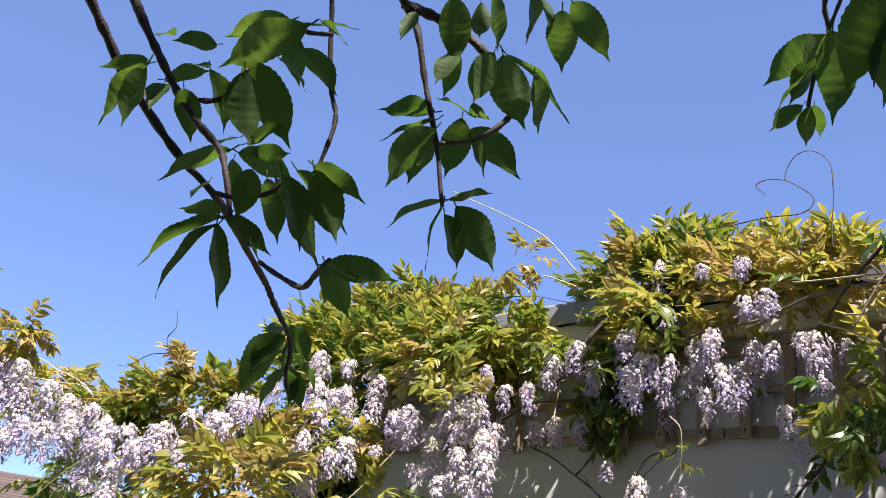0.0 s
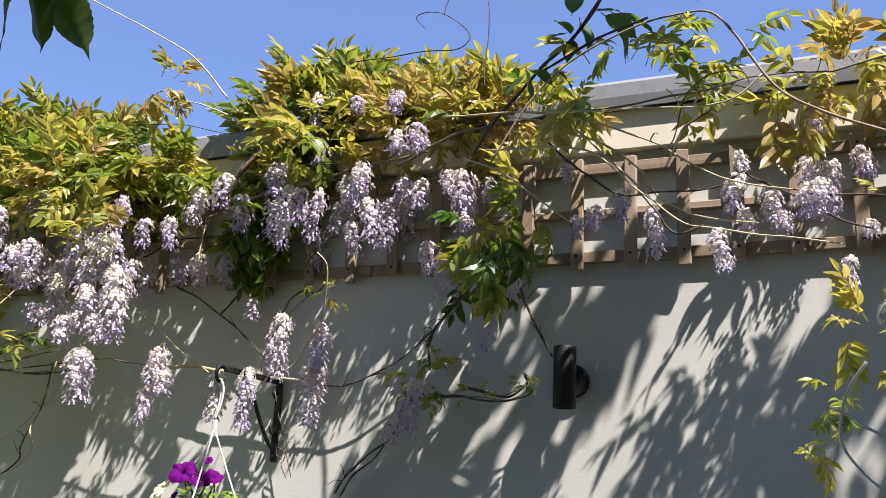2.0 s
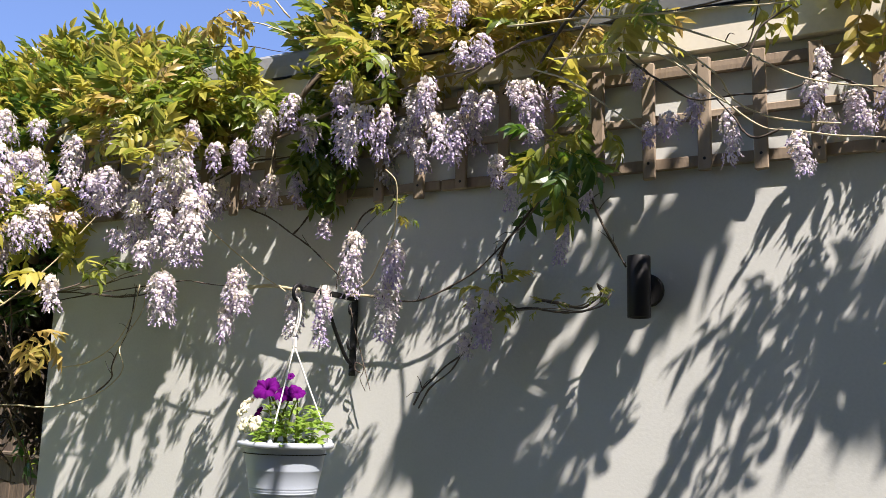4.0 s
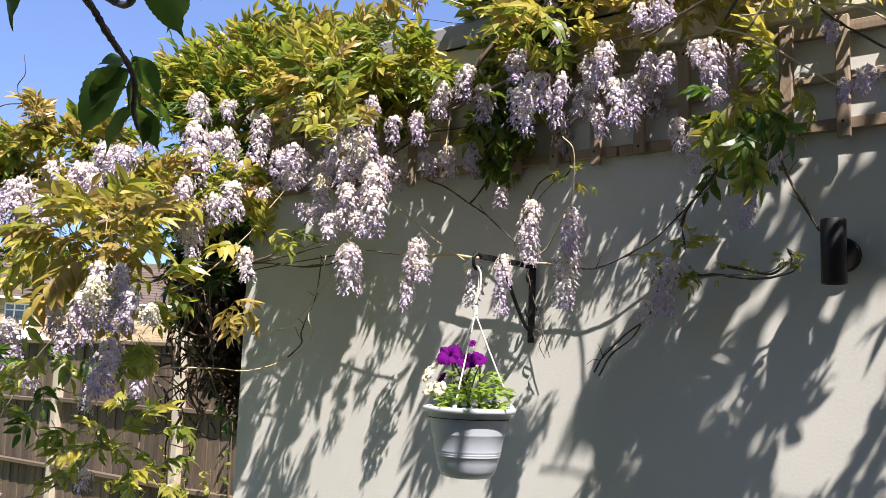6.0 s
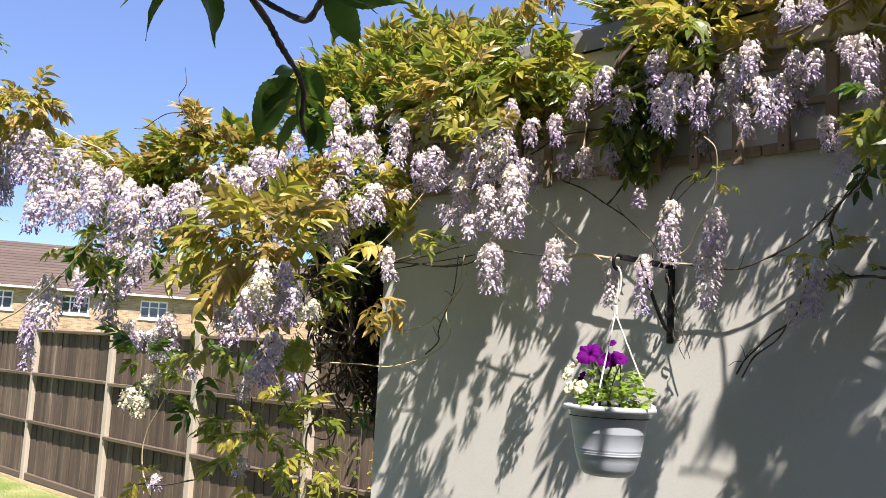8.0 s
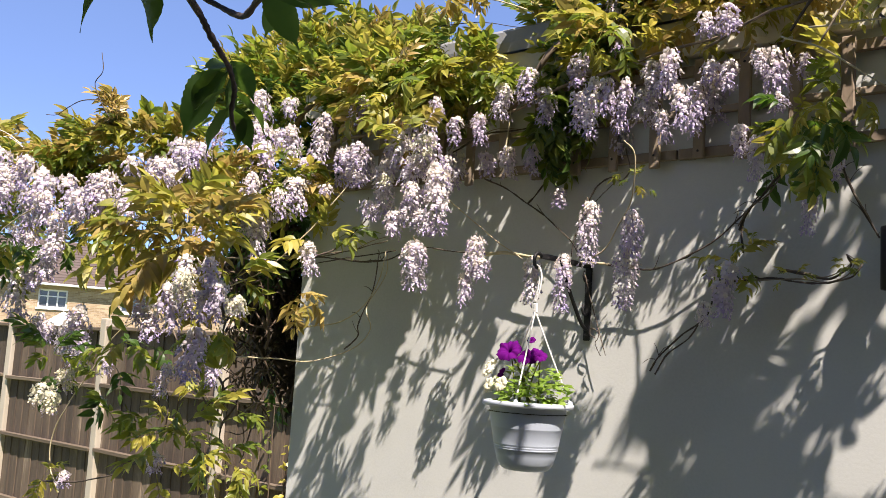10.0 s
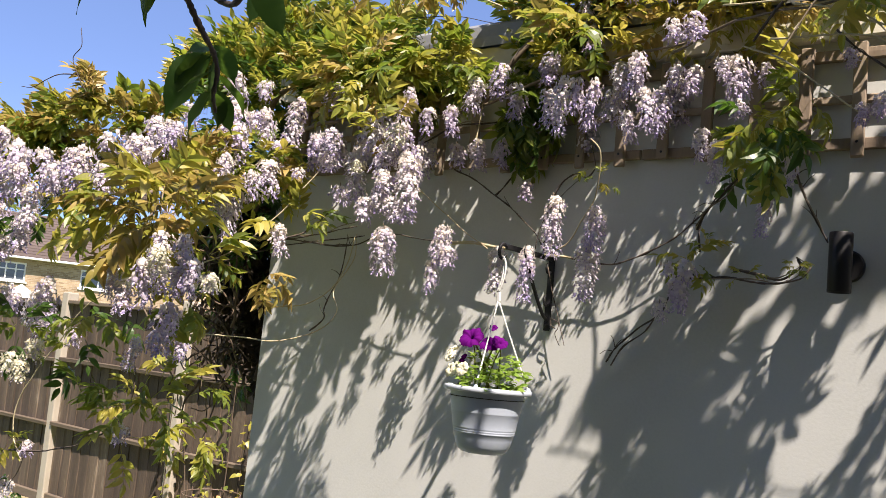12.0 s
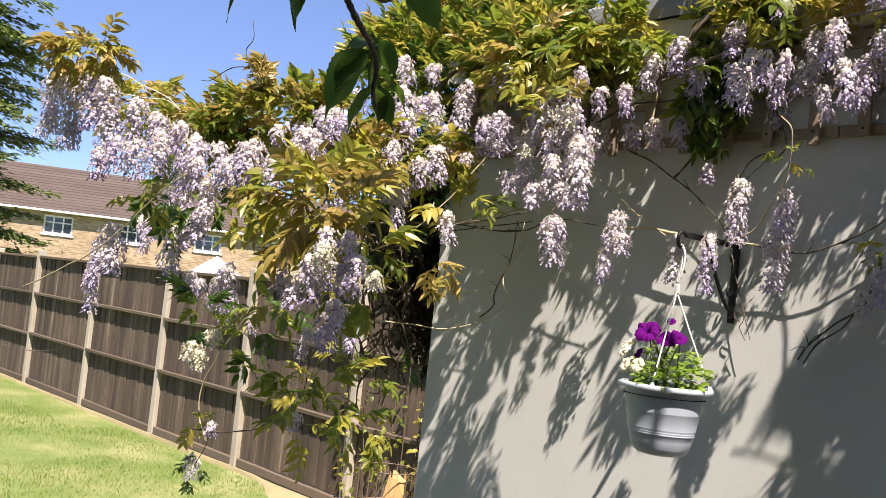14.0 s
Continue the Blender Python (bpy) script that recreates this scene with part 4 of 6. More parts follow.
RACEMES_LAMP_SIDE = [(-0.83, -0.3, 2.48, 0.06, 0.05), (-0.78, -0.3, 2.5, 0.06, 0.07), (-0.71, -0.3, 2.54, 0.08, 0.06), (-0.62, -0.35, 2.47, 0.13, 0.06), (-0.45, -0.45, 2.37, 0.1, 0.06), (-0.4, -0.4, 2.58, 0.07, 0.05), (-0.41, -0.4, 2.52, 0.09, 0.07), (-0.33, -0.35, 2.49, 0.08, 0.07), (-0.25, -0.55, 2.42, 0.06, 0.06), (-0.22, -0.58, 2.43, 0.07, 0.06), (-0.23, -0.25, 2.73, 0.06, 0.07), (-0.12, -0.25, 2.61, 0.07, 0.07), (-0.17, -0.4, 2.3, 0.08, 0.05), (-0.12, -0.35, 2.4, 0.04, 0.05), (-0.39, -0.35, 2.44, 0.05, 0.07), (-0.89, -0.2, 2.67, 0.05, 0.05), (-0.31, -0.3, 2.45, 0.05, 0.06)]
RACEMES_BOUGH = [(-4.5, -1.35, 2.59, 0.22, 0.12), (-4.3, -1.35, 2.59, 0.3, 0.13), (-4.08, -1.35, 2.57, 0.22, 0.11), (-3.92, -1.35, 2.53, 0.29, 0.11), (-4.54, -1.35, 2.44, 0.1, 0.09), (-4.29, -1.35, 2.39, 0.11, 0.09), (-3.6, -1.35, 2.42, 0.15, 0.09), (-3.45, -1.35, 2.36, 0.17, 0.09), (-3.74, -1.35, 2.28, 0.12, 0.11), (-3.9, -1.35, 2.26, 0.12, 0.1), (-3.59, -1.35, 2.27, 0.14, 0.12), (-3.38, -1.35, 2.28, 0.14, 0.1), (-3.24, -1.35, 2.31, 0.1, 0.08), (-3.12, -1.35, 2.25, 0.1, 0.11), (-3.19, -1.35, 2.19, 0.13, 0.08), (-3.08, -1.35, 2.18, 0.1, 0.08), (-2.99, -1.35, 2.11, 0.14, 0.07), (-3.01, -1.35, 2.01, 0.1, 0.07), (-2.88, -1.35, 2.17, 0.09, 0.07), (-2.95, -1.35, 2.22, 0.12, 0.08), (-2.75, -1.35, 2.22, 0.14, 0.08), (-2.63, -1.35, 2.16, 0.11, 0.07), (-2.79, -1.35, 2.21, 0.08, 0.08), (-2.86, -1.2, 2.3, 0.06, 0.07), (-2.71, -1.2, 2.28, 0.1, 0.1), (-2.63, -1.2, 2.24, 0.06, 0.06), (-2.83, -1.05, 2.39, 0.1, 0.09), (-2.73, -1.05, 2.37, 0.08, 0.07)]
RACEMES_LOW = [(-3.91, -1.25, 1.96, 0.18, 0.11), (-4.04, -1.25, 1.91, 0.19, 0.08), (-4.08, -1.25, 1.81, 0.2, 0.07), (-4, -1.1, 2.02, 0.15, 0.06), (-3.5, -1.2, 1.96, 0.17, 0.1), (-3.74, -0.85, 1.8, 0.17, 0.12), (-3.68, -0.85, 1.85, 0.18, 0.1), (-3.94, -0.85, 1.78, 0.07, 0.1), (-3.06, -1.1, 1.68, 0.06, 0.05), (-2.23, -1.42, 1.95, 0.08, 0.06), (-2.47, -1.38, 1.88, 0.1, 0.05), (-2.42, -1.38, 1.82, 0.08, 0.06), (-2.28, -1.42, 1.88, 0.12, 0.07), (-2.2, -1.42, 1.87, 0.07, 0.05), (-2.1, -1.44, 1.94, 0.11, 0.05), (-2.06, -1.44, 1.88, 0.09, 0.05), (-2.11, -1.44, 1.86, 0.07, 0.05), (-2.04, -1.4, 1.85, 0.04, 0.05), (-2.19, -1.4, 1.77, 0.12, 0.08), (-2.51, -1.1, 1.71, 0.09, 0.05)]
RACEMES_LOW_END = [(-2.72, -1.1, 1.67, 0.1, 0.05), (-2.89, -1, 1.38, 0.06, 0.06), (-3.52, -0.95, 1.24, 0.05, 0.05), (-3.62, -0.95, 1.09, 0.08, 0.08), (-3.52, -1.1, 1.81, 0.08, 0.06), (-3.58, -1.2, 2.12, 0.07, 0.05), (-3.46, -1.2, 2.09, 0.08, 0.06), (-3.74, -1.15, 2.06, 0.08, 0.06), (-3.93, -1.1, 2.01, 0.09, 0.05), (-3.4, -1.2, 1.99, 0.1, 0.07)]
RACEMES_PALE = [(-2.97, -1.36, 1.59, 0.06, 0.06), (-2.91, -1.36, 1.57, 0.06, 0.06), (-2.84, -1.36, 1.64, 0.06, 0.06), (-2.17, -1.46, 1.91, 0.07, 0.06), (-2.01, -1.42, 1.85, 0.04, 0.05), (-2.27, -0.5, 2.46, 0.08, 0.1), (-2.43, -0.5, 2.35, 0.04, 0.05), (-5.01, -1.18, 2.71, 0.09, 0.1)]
VINE_FORK = [(-2.34, -0.05, 2.43), (-2.24, -0.05, 2.38), (-2.14, -0.05, 2.32), (-2.04, -0.05, 2.25), (-1.96, -0.05, 2.18), (-1.9, -0.05, 2.1)]
VINE_FORK_B = [(-2.14, -0.05, 2.32), (-2.07, -0.05, 2.39), (-2.02, -0.05, 2.43), (-1.98, -0.05, 2.47)]
VINE_TAUT = [(-2.55, -0.12, 2.43), (-2.44, -0.12, 2.33), (-2.31, -0.12, 2.24), (-2.21, -0.12, 2.17), (-2.11, -0.12, 2.11)]
VINE_CANE = [(-2.31, -0.07, 2.14), (-2.2, -0.07, 2.14), (-2.07, -0.07, 2.12), (-1.9, -0.07, 2.1), (-1.79, -0.07, 2.09)]
VINE_CANE_THIN = [(-1.8, -0.07, 2.09), (-1.66, -0.07, 2.07), (-1.57, -0.07, 2.09), (-1.45, -0.07, 2.15), (-1.37, -0.07, 2.21), (-1.29, -0.07, 2.29), (-1.24, -0.07, 2.35)]
VINE_RISE = [(-1.87, -0.1, 2.1), (-1.78, -0.12, 2.14), (-1.72, -0.15, 2.21), (-1.67, -0.17, 2.28), (-1.64, -0.2, 2.35), (-1.63, -0.23, 2.42), (-1.66, -0.25, 2.46)]
VINE_TRELLIS_B = [(-1.88, -0.08, 2.3), (-1.84, -0.08, 2.35), (-1.79, -0.08, 2.38), (-1.75, -0.08, 2.37), (-1.72, -0.08, 2.41), (-1.74, -0.08, 2.48)]
VINE_LOOP_B = [(-1.94, -0.07, 2.12), (-1.93, -0.07, 2.18), (-1.9, -0.07, 2.25), (-1.84, -0.07, 2.32), (-1.78, -0.07, 2.37)]
VINE_STEM_B = [(-1.34, -0.06, 2.12), (-1.35, -0.06, 2.19), (-1.33, -0.06, 2.25), (-1.28, -0.06, 2.31)]
VINE_STEM = [(-1.36, -0.06, 2.19), (-1.31, -0.1, 2.25), (-1.25, -0.13, 2.29), (-1.2, -0.17, 2.33), (-1.14, -0.2, 2.38)]
VINE_LOW = [(-1.64, -0.06, 1.75), (-1.61, -0.06, 1.8), (-1.54, -0.06, 1.86), (-1.46, -0.06, 1.92), (-1.43, -0.06, 1.99), (-1.41, -0.06, 2.04)]
VINE_LOW_B = [(-1.62, -0.06, 1.74), (-1.58, -0.06, 1.8), (-1.51, -0.06, 1.86), (-1.47, -0.06, 1.93)]
VINE_LAMP = [(-1.37, -0.09, 2.03), (-1.25, -0.09, 2.04), (-1.17, -0.09, 2.03), (-1.09, -0.09, 2.02), (-1.03, -0.09, 2.04), (-1, -0.09, 2.08)]
VINE_LAMP_C = [(-1.22, -0.09, 2.06), (-1.15, -0.09, 2.05), (-1.08, -0.09, 2.04), (-1.02, -0.09, 2.07), (-1.03, -0.09, 2.1), (-1.01, -0.09, 2.08)]
VINE_LAMP_B = [(-1.04, -0.2, 2.38), (-1.03, -0.17, 2.33), (-1, -0.15, 2.25), (-0.97, -0.12, 2.19), (-0.95, -0.1, 2.15)]
VINE_TENDRIL = [(-1.9, -0.04, 2.06), (-1.88, -0.04, 1.99), (-1.85, -0.04, 1.9), (-1.82, -0.04, 1.82), (-1.81, -0.04, 1.79)]
VINE_TENDRIL_B = [(-1.85, -0.04, 1.85), (-1.87, -0.04, 1.86), (-1.87, -0.04, 1.88), (-1.86, -0.04, 1.88), (-1.84, -0.04, 1.87), (-1.84, -0.04, 1.85), (-1.85, -0.04, 1.83), (-1.83, -0.04, 1.79)]
VINE_WALL_LEFT = [(-2.97, -0.1, 1.76), (-2.9, -0.1, 1.82), (-2.9, -0.1, 1.86), (-2.87, -0.1, 1.92), (-2.84, -0.1, 1.98), (-2.82, -0.1, 2.06), (-2.81, -0.1, 2.16)]
VINE_SPREAD_B = [(-3.01, -0.15, 2.13), (-2.87, -0.15, 2.11), (-2.71, -0.15, 2.12), (-2.59, -0.15, 2.16), (-2.39, -0.15, 2.14), (-2.25, -0.15, 2.13)]
VINE_SPREAD_D = [(-3.51, -0.3, 2.12), (-3.2, -0.3, 2.12), (-2.99, -0.3, 2.12), (-2.79, -0.3, 2.13), (-2.59, -0.3, 2.17)]
VINE_SPREAD_E = [(-3.4, -0.2, 2.11), (-3.1, -0.2, 2.13), (-2.87, -0.2, 2.11), (-2.68, -0.2, 2.11)]
VINE_SPREAD = [(-3.09, -0.6, 1.97), (-2.97, -0.54, 2.04), (-2.86, -0.47, 2.16), (-2.78, -0.41, 2.29), (-2.73, -0.35, 2.41)]
VINE_SPREAD_F = [(-2.76, -0.5, 2.09), (-2.72, -0.4, 2.14), (-2.71, -0.3, 2.24), (-2.73, -0.2, 2.34)]
VINE_STRING = [(-3.25, -0.5, 1.7), (-3.11, -0.46, 1.71), (-2.99, -0.41, 1.71), (-2.88, -0.37, 1.71), (-2.77, -0.32, 1.74), (-2.7, -0.28, 1.79), (-2.71, -0.23, 1.85), (-2.77, -0.19, 1.93), (-2.73, -0.14, 2.06), (-2.77, -0.1, 2.17)]
VINE_LOOP = [(-2.96, -0.3, 1.84), (-2.81, -0.3, 1.86), (-2.69, -0.3, 1.92), (-2.61, -0.3, 2.02), (-2.59, -0.3, 2.13)]
VINE_TRELLIS = [(-2.52, -0.12, 2.5), (-2.39, -0.12, 2.55), (-2.27, -0.12, 2.58), (-2.11, -0.12, 2.58), (-2.01, -0.12, 2.61)]
VINE_HANG = [(-2.18, -0.15, 2.48), (-2.18, -0.15, 2.53), (-2.17, -0.15, 2.6), (-2.16, -0.15, 2.67)]
VINE_ARCH = [(-0.93, -0.7, 2.51), (-0.85, -0.7, 2.64), (-0.77, -0.7, 2.72), (-0.69, -0.7, 2.77), (-0.58, -0.7, 2.81), (-0.48, -0.7, 2.82), (-0.42, -0.7, 2.81), (-0.37, -0.7, 2.75), (-0.34, -0.7, 2.69), (-0.3, -0.7, 2.62), (-0.24, -0.7, 2.57), (-0.18, -0.7, 2.53), (-0.09, -0.7, 2.49)]
VINE_FAN = [(-1.17, -0.45, 2.76), (-0.98, -0.45, 2.75), (-0.82, -0.45, 2.72), (-0.69, -0.45, 2.67), (-0.58, -0.45, 2.61), (-0.5, -0.45, 2.55), (-0.41, -0.45, 2.5), (-0.28, -0.45, 2.47), (-0.2, -0.45, 2.47)]
VINE_FAN_B = [(-0.98, -0.45, 2.74), (-0.82, -0.45, 2.69), (-0.7, -0.45, 2.58), (-0.61, -0.45, 2.48), (-0.53, -0.45, 2.41), (-0.46, -0.45, 2.39), (-0.38, -0.45, 2.37), (-0.27, -0.45, 2.35), (-0.18, -0.45, 2.33)]
VINE_FAN_C = [(-0.88, -0.42, 2.67), (-0.77, -0.42, 2.56), (-0.68, -0.42, 2.5), (-0.57, -0.42, 2.5), (-0.46, -0.42, 2.5), (-0.4, -0.42, 2.53)]
VINE_FAN_D = [(-1.13, -0.38, 2.66), (-1.01, -0.38, 2.6), (-0.9, -0.38, 2.51), (-0.82, -0.38, 2.45)]
VINE_FAN_E = [(-1.02, -0.5, 2.63), (-0.81, -0.5, 2.61), (-0.72, -0.5, 2.58), (-0.65, -0.5, 2.5), (-0.6, -0.5, 2.46)]
VINE_FAN_F = [(-0.57, -0.5, 2.58), (-0.54, -0.5, 2.6), (-0.51, -0.5, 2.71), (-0.45, -0.5, 2.76), (-0.38, -0.5, 2.76), (-0.36, -0.5, 2.72), (-0.38, -0.5, 2.7)]
VINE_FAN_G = [(-0.85, -0.55, 2.69), (-0.61, -0.55, 2.67), (-0.48, -0.55, 2.66), (-0.39, -0.55, 2.67), (-0.33, -0.55, 2.72)]
VINE_FAN_H = [(-0.83, -0.4, 2.69), (-0.75, -0.4, 2.66), (-0.64, -0.4, 2.57), (-0.6, -0.4, 2.5), (-0.55, -0.4, 2.46), (-0.47, -0.4, 2.43), (-0.36, -0.4, 2.41)]
VINE_FAN_I = [(-0.41, -0.4, 2.55), (-0.35, -0.4, 2.51), (-0.26, -0.4, 2.46), (-0.19, -0.4, 2.41), (-0.12, -0.4, 2.38)]
VINE_FAN_J = [(-0.48, -0.45, 2.4), (-0.54, -0.45, 2.38), (-0.57, -0.45, 2.4), (-0.59, -0.45, 2.44), (-0.63, -0.45, 2.49)]
VINE_FAN_K = [(-0.26, -0.35, 2.49), (-0.16, -0.35, 2.48), (-0.08, -0.35, 2.47)]
VINE_FAN_L = [(-0.56, -0.5, 2.53), (-0.53, -0.5, 2.59), (-0.51, -0.5, 2.63), (-0.45, -0.5, 2.67)]
VINE_RIGHT = [(-0.22, -1.45, 1.86), (-0.2, -1.45, 1.85), (-0.19, -1.45, 1.84), (-0.17, -1.45, 1.83)]
VINE_RIGHT_B = [(-0.18, -1.45, 1.91), (-0.2, -1.45, 1.88), (-0.21, -1.45, 1.85), (-0.21, -1.45, 1.82), (-0.19, -1.45, 1.79), (-0.17, -1.45, 1.77)]
VINE_TOPSHOOT = [(-1.98, -0.35, 2.97), (-2.09, -0.39, 3.1), (-2.19, -0.42, 3.17), (-2.34, -0.46, 3.26), (-2.49, -0.5, 3.34)]
VINE_TOPSIDE = [(-2.02, -0.3, 2.94), (-2.18, -0.25, 3.02), (-2.28, -0.2, 3.06)]
VINE_LINK = [(-2.51, -0.2, 3), (-2.39, -0.2, 2.99), (-2.26, -0.2, 2.97), (-2.09, -0.2, 2.92)]
VINE_SKY = [(-1.11, -0.30, 2.91), (-1.11, -0.30, 2.98), (-1.10, -0.30, 3.11), (-1.11, -0.30, 3.20), (-1.16, -0.30, 3.25), (-1.21, -0.30, 3.25), (-1.24, -0.30, 3.21), (-1.25, -0.30, 3.17)]
VINE_SKY_B = [(-1.56, -0.33, 3.04), (-1.42, -0.33, 3.04), (-1.31, -0.33, 3.04), (-1.19, -0.33, 3.03), (-1.15, -0.33, 3.06), (-1.17, -0.33, 3.10), (-1.23, -0.33, 3.15), (-1.29, -0.33, 3.17), (-1.33, -0.33, 3.16), (-1.30, -0.33, 3.12)]
VINE_SKY_C = [(-3.11, -1.15, 2.49), (-3.18, -1.15, 2.56), (-3.22, -1.15, 2.62), (-3.18, -1.15, 2.66), (-3.2, -1.15, 2.73)]
VINE_SKY_D = [(-3.18, -1.15, 2.56), (-3.3, -1.15, 2.57), (-3.38, -1.15, 2.56), (-3.46, -1.15, 2.54), (-3.54, -1.15, 2.55)]
VINE_BOUGHTOP = [(-4.68, -1.1, 2.73), (-4.48, -1.07, 2.7), (-4.32, -1.04, 2.64), (-4.14, -1.01, 2.58), (-4.03, -0.98, 2.52), (-3.84, -0.95, 2.44)]
VINE_BOUGHTOP_B = [(-4.44, -1.1, 2.6), (-4.25, -1.05, 2.57), (-4.13, -1, 2.56), (-4.04, -0.95, 2.5)]
VINE_TAUT_LEFT = [(-3.72, -1.3, 2.28), (-3.51, -1.3, 2.26), (-3.3, -1.3, 2.23), (-3.02, -1.3, 2.12), (-2.79, -1.3, 2.05), (-2.59, -1.3, 2)]
VINE_ARM = [(-4.29, -1.45, 1.69), (-3.99, -1.45, 1.76), (-3.67, -1.45, 1.84), (-3.37, -1.45, 1.95), (-3.14, -1.45, 2.06), (-2.96, -1.45, 2.12)]
VINE_WHIP = [(-5.26, -1.2, 1.36), (-4.78, -1.2, 1.38), (-4.5, -1.2, 1.42), (-4.4, -1.2, 1.46)]
VINE_DROP = [(-3.53, -0.95, 1.18), (-3.61, -0.95, 1.26), (-3.62, -0.95, 1.37), (-3.54, -0.95, 1.49), (-3.4, -0.95, 1.63), (-3.25, -0.95, 1.77), (-3.06, -0.95, 1.86)]
VINE_DROP_B = [(-3.68, -0.95, 1.2), (-3.39, -0.95, 1.24), (-3.13, -0.95, 1.31), (-2.97, -0.95, 1.4), (-2.91, -0.95, 1.52), (-2.95, -0.95, 1.65)]
VINE_DROP_C = [(-3.63, -0.95, 1.01), (-3.6, -0.95, 1.08), (-3.54, -0.95, 1.15), (-3.51, -0.95, 1.23)]
VINE_SPREAD_C = [(-3.40, -0.30, 2.00), (-3.17, -0.24, 2.07), (-2.95, -0.18, 2.12), (-2.71, -0.12, 2.16)]
VINES_THICK = [VINE_STEM, VINE_LAMP, VINE_LAMP_C, VINE_LAMP_B, VINE_TRELLIS, VINE_SPREAD_D]
VINES_HAIR = [VINE_TENDRIL, VINE_TENDRIL_B, VINE_SKY, VINE_SKY_B, VINE_SKY_C, VINE_SKY_D, VINE_WHIP, VINE_FAN_F, VINE_LOOP_B, VINE_LINK, VINE_DROP_C]
VINES_PALE = [VINE_FAN, VINE_FAN_G, VINE_FAN_B, VINE_FAN_E, VINE_FAN_D, VINE_FAN_H, VINE_TAUT, VINE_STRING, VINE_TOPSHOOT, VINE_TOPSIDE, VINE_ARM, VINE_DROP, VINE_LOOP, VINE_RISE, VINE_SPREAD, VINE_TAUT_LEFT, VINE_HANG]
VINES_WHITE = [VINE_RIGHT, VINE_RIGHT_B, VINE_BOUGHTOP, VINE_BOUGHTOP_B]
VINES_THIN = [VINE_CANE_THIN, VINE_FORK, VINE_FORK_B, VINE_LOW, VINE_LOW_B, VINE_STEM_B, VINE_SPREAD_B, VINE_SPREAD_C, VINE_SPREAD_E, VINE_SPREAD_F, VINE_TRELLIS_B, VINE_WALL_LEFT, VINE_FAN_C, VINE_FAN_I, VINE_FAN_J, VINE_FAN_K, VINE_FAN_L, VINE_DROP_B]
wist = thing("wisteria", (-3.55, .1, 0), "flowering wisteria with lilac racemes and bronze young leaves climbing the wall", "wisteria")
rw = random.Random(5)
# old trunks at the corner of the wall
for k in range(12):
    x, y = -3.46 + rw.uniform(-.06, .06), .46 + rw.uniform(-.1, .2)
    q = Vector((x, y, -.05))
    pts = [q]
    for j in range(5):
        q = q + Vector((rw.uniform(-.03, .05) if j < 3 else rw.uniform(-.14, .1), rw.uniform(-.04, .06), rw.uniform(.42, .58)))
        pts.append(q.copy())
    part("trunk", stem_mesh("trunk", pts, rw.uniform(.009, .022), rw.uniform(.005, .010), M_BARK, 8, 6, .25, k, .03), wist, "dark twisted trunk")
for k in range(130):
    a = Vector((-3.56 + rw.uniform(-.24, .14), rw.uniform(-.16, .25), rw.uniform(1.45, 2.45)))
    b = a + Vector((rw.uniform(-.22, .16), rw.uniform(-.15, .2), rw.uniform(-.3, .6)))
    m = (a + b) / 2 + Vector((rw.uniform(-.1, .1), rw.uniform(-.1, .1), rw.uniform(-.15, .1)))
    part("dead_stem", stem_mesh("dead_stem", [a, m, b], rw.uniform(.003, .008), .002, M_BARK, 5, 6, .2, k, .02), wist)
for k in range(110):
    a = Vector((rw.uniform(-4.1, -3.45), rw.uniform(.1, .7), rw.uniform(1.75, 2.5)))
    b = a + Vector((rw.uniform(-.3, .3), rw.uniform(-.25, .25), rw.uniform(-.35, .5)))
    m = (a + b) / 2 + Vector((rw.uniform(-.12, .12), rw.uniform(-.1, .1), rw.uniform(-.12, .12)))
    part("dead_stem", stem_mesh("dead_stem", [a, m, b], rw.uniform(.005, .014), .004, M_BARK, 5, 6, .2, k, .02), wist)
# boughs that carry the crowns
for k, (a, b, c, r) in enumerate([((-3.5, .0, 2.3), (-3.3, -.15, 2.75), (-2.6, -.2, 2.95), .018), ((-3.5, -.1, 2.2), (-3.2, -.7, 2.3), (-2.6, -1.25, 2.05), .016), ((-3.5, -.1, 2.3), (-3.6, -.8, 2.4), (-4.7, -1.05, 2.62), .016), ((-3.3, -.1, 2.6), (-2.4, -.15, 2.6), (-1.3, -.25, 2.75), .009), ((-2.2, -.15, 2.62), (-1.9, -.1, 2.95), (-1.5, -.05, 3.1), .012), ((-1.4, -.25, 2.72), (-.8, -.45, 2.72), (.3, -.5, 2.75), .004), ((-3.0, -.9, 2.15), (-2.85, -1.0, 1.8), (-2.6, -1.0, 1.45), .0045), ((-3.4, 0, 2.5), (-3.7, .1, 2.9), (-4.2, .1, 3.15), .012)]):
    part("bough", stem_mesh("bough", [a, Vector(a).lerp(Vector(b), .5) + Vector((.03, -.04, .03)), b, Vector(b).lerp(Vector(c), .5) + Vector((-.02, .03, .03)), c], r, r * .4, M_STEM, 7, 6, .2, k, .02), wist)
part("stem", stem_mesh("stem", VINE_CANE, .0062, .0040, M_STEMPALE, 8, 7, .3, 0, .006), wist, "tan woody cane along the wall")
part("stem", stem_mesh("stem", VINE_ARCH, .0022, .0030, M_STEM, 8, 6, .2, 1, .006), wist, "arching woody stem")
for k, pts in enumerate(VINES_THICK):
    part("stem", stem_mesh("stem", pts, .0034, .0022, M_STEMDARK, 6, 7, .45, k, .010), wist)
    part("stem", stem_mesh("stem", [Vector(p) + Vector((0, -.005, .003)) for p in pts], .0021, .0014, M_STEM, 6, 7, .4, k + 60, .020), wist)
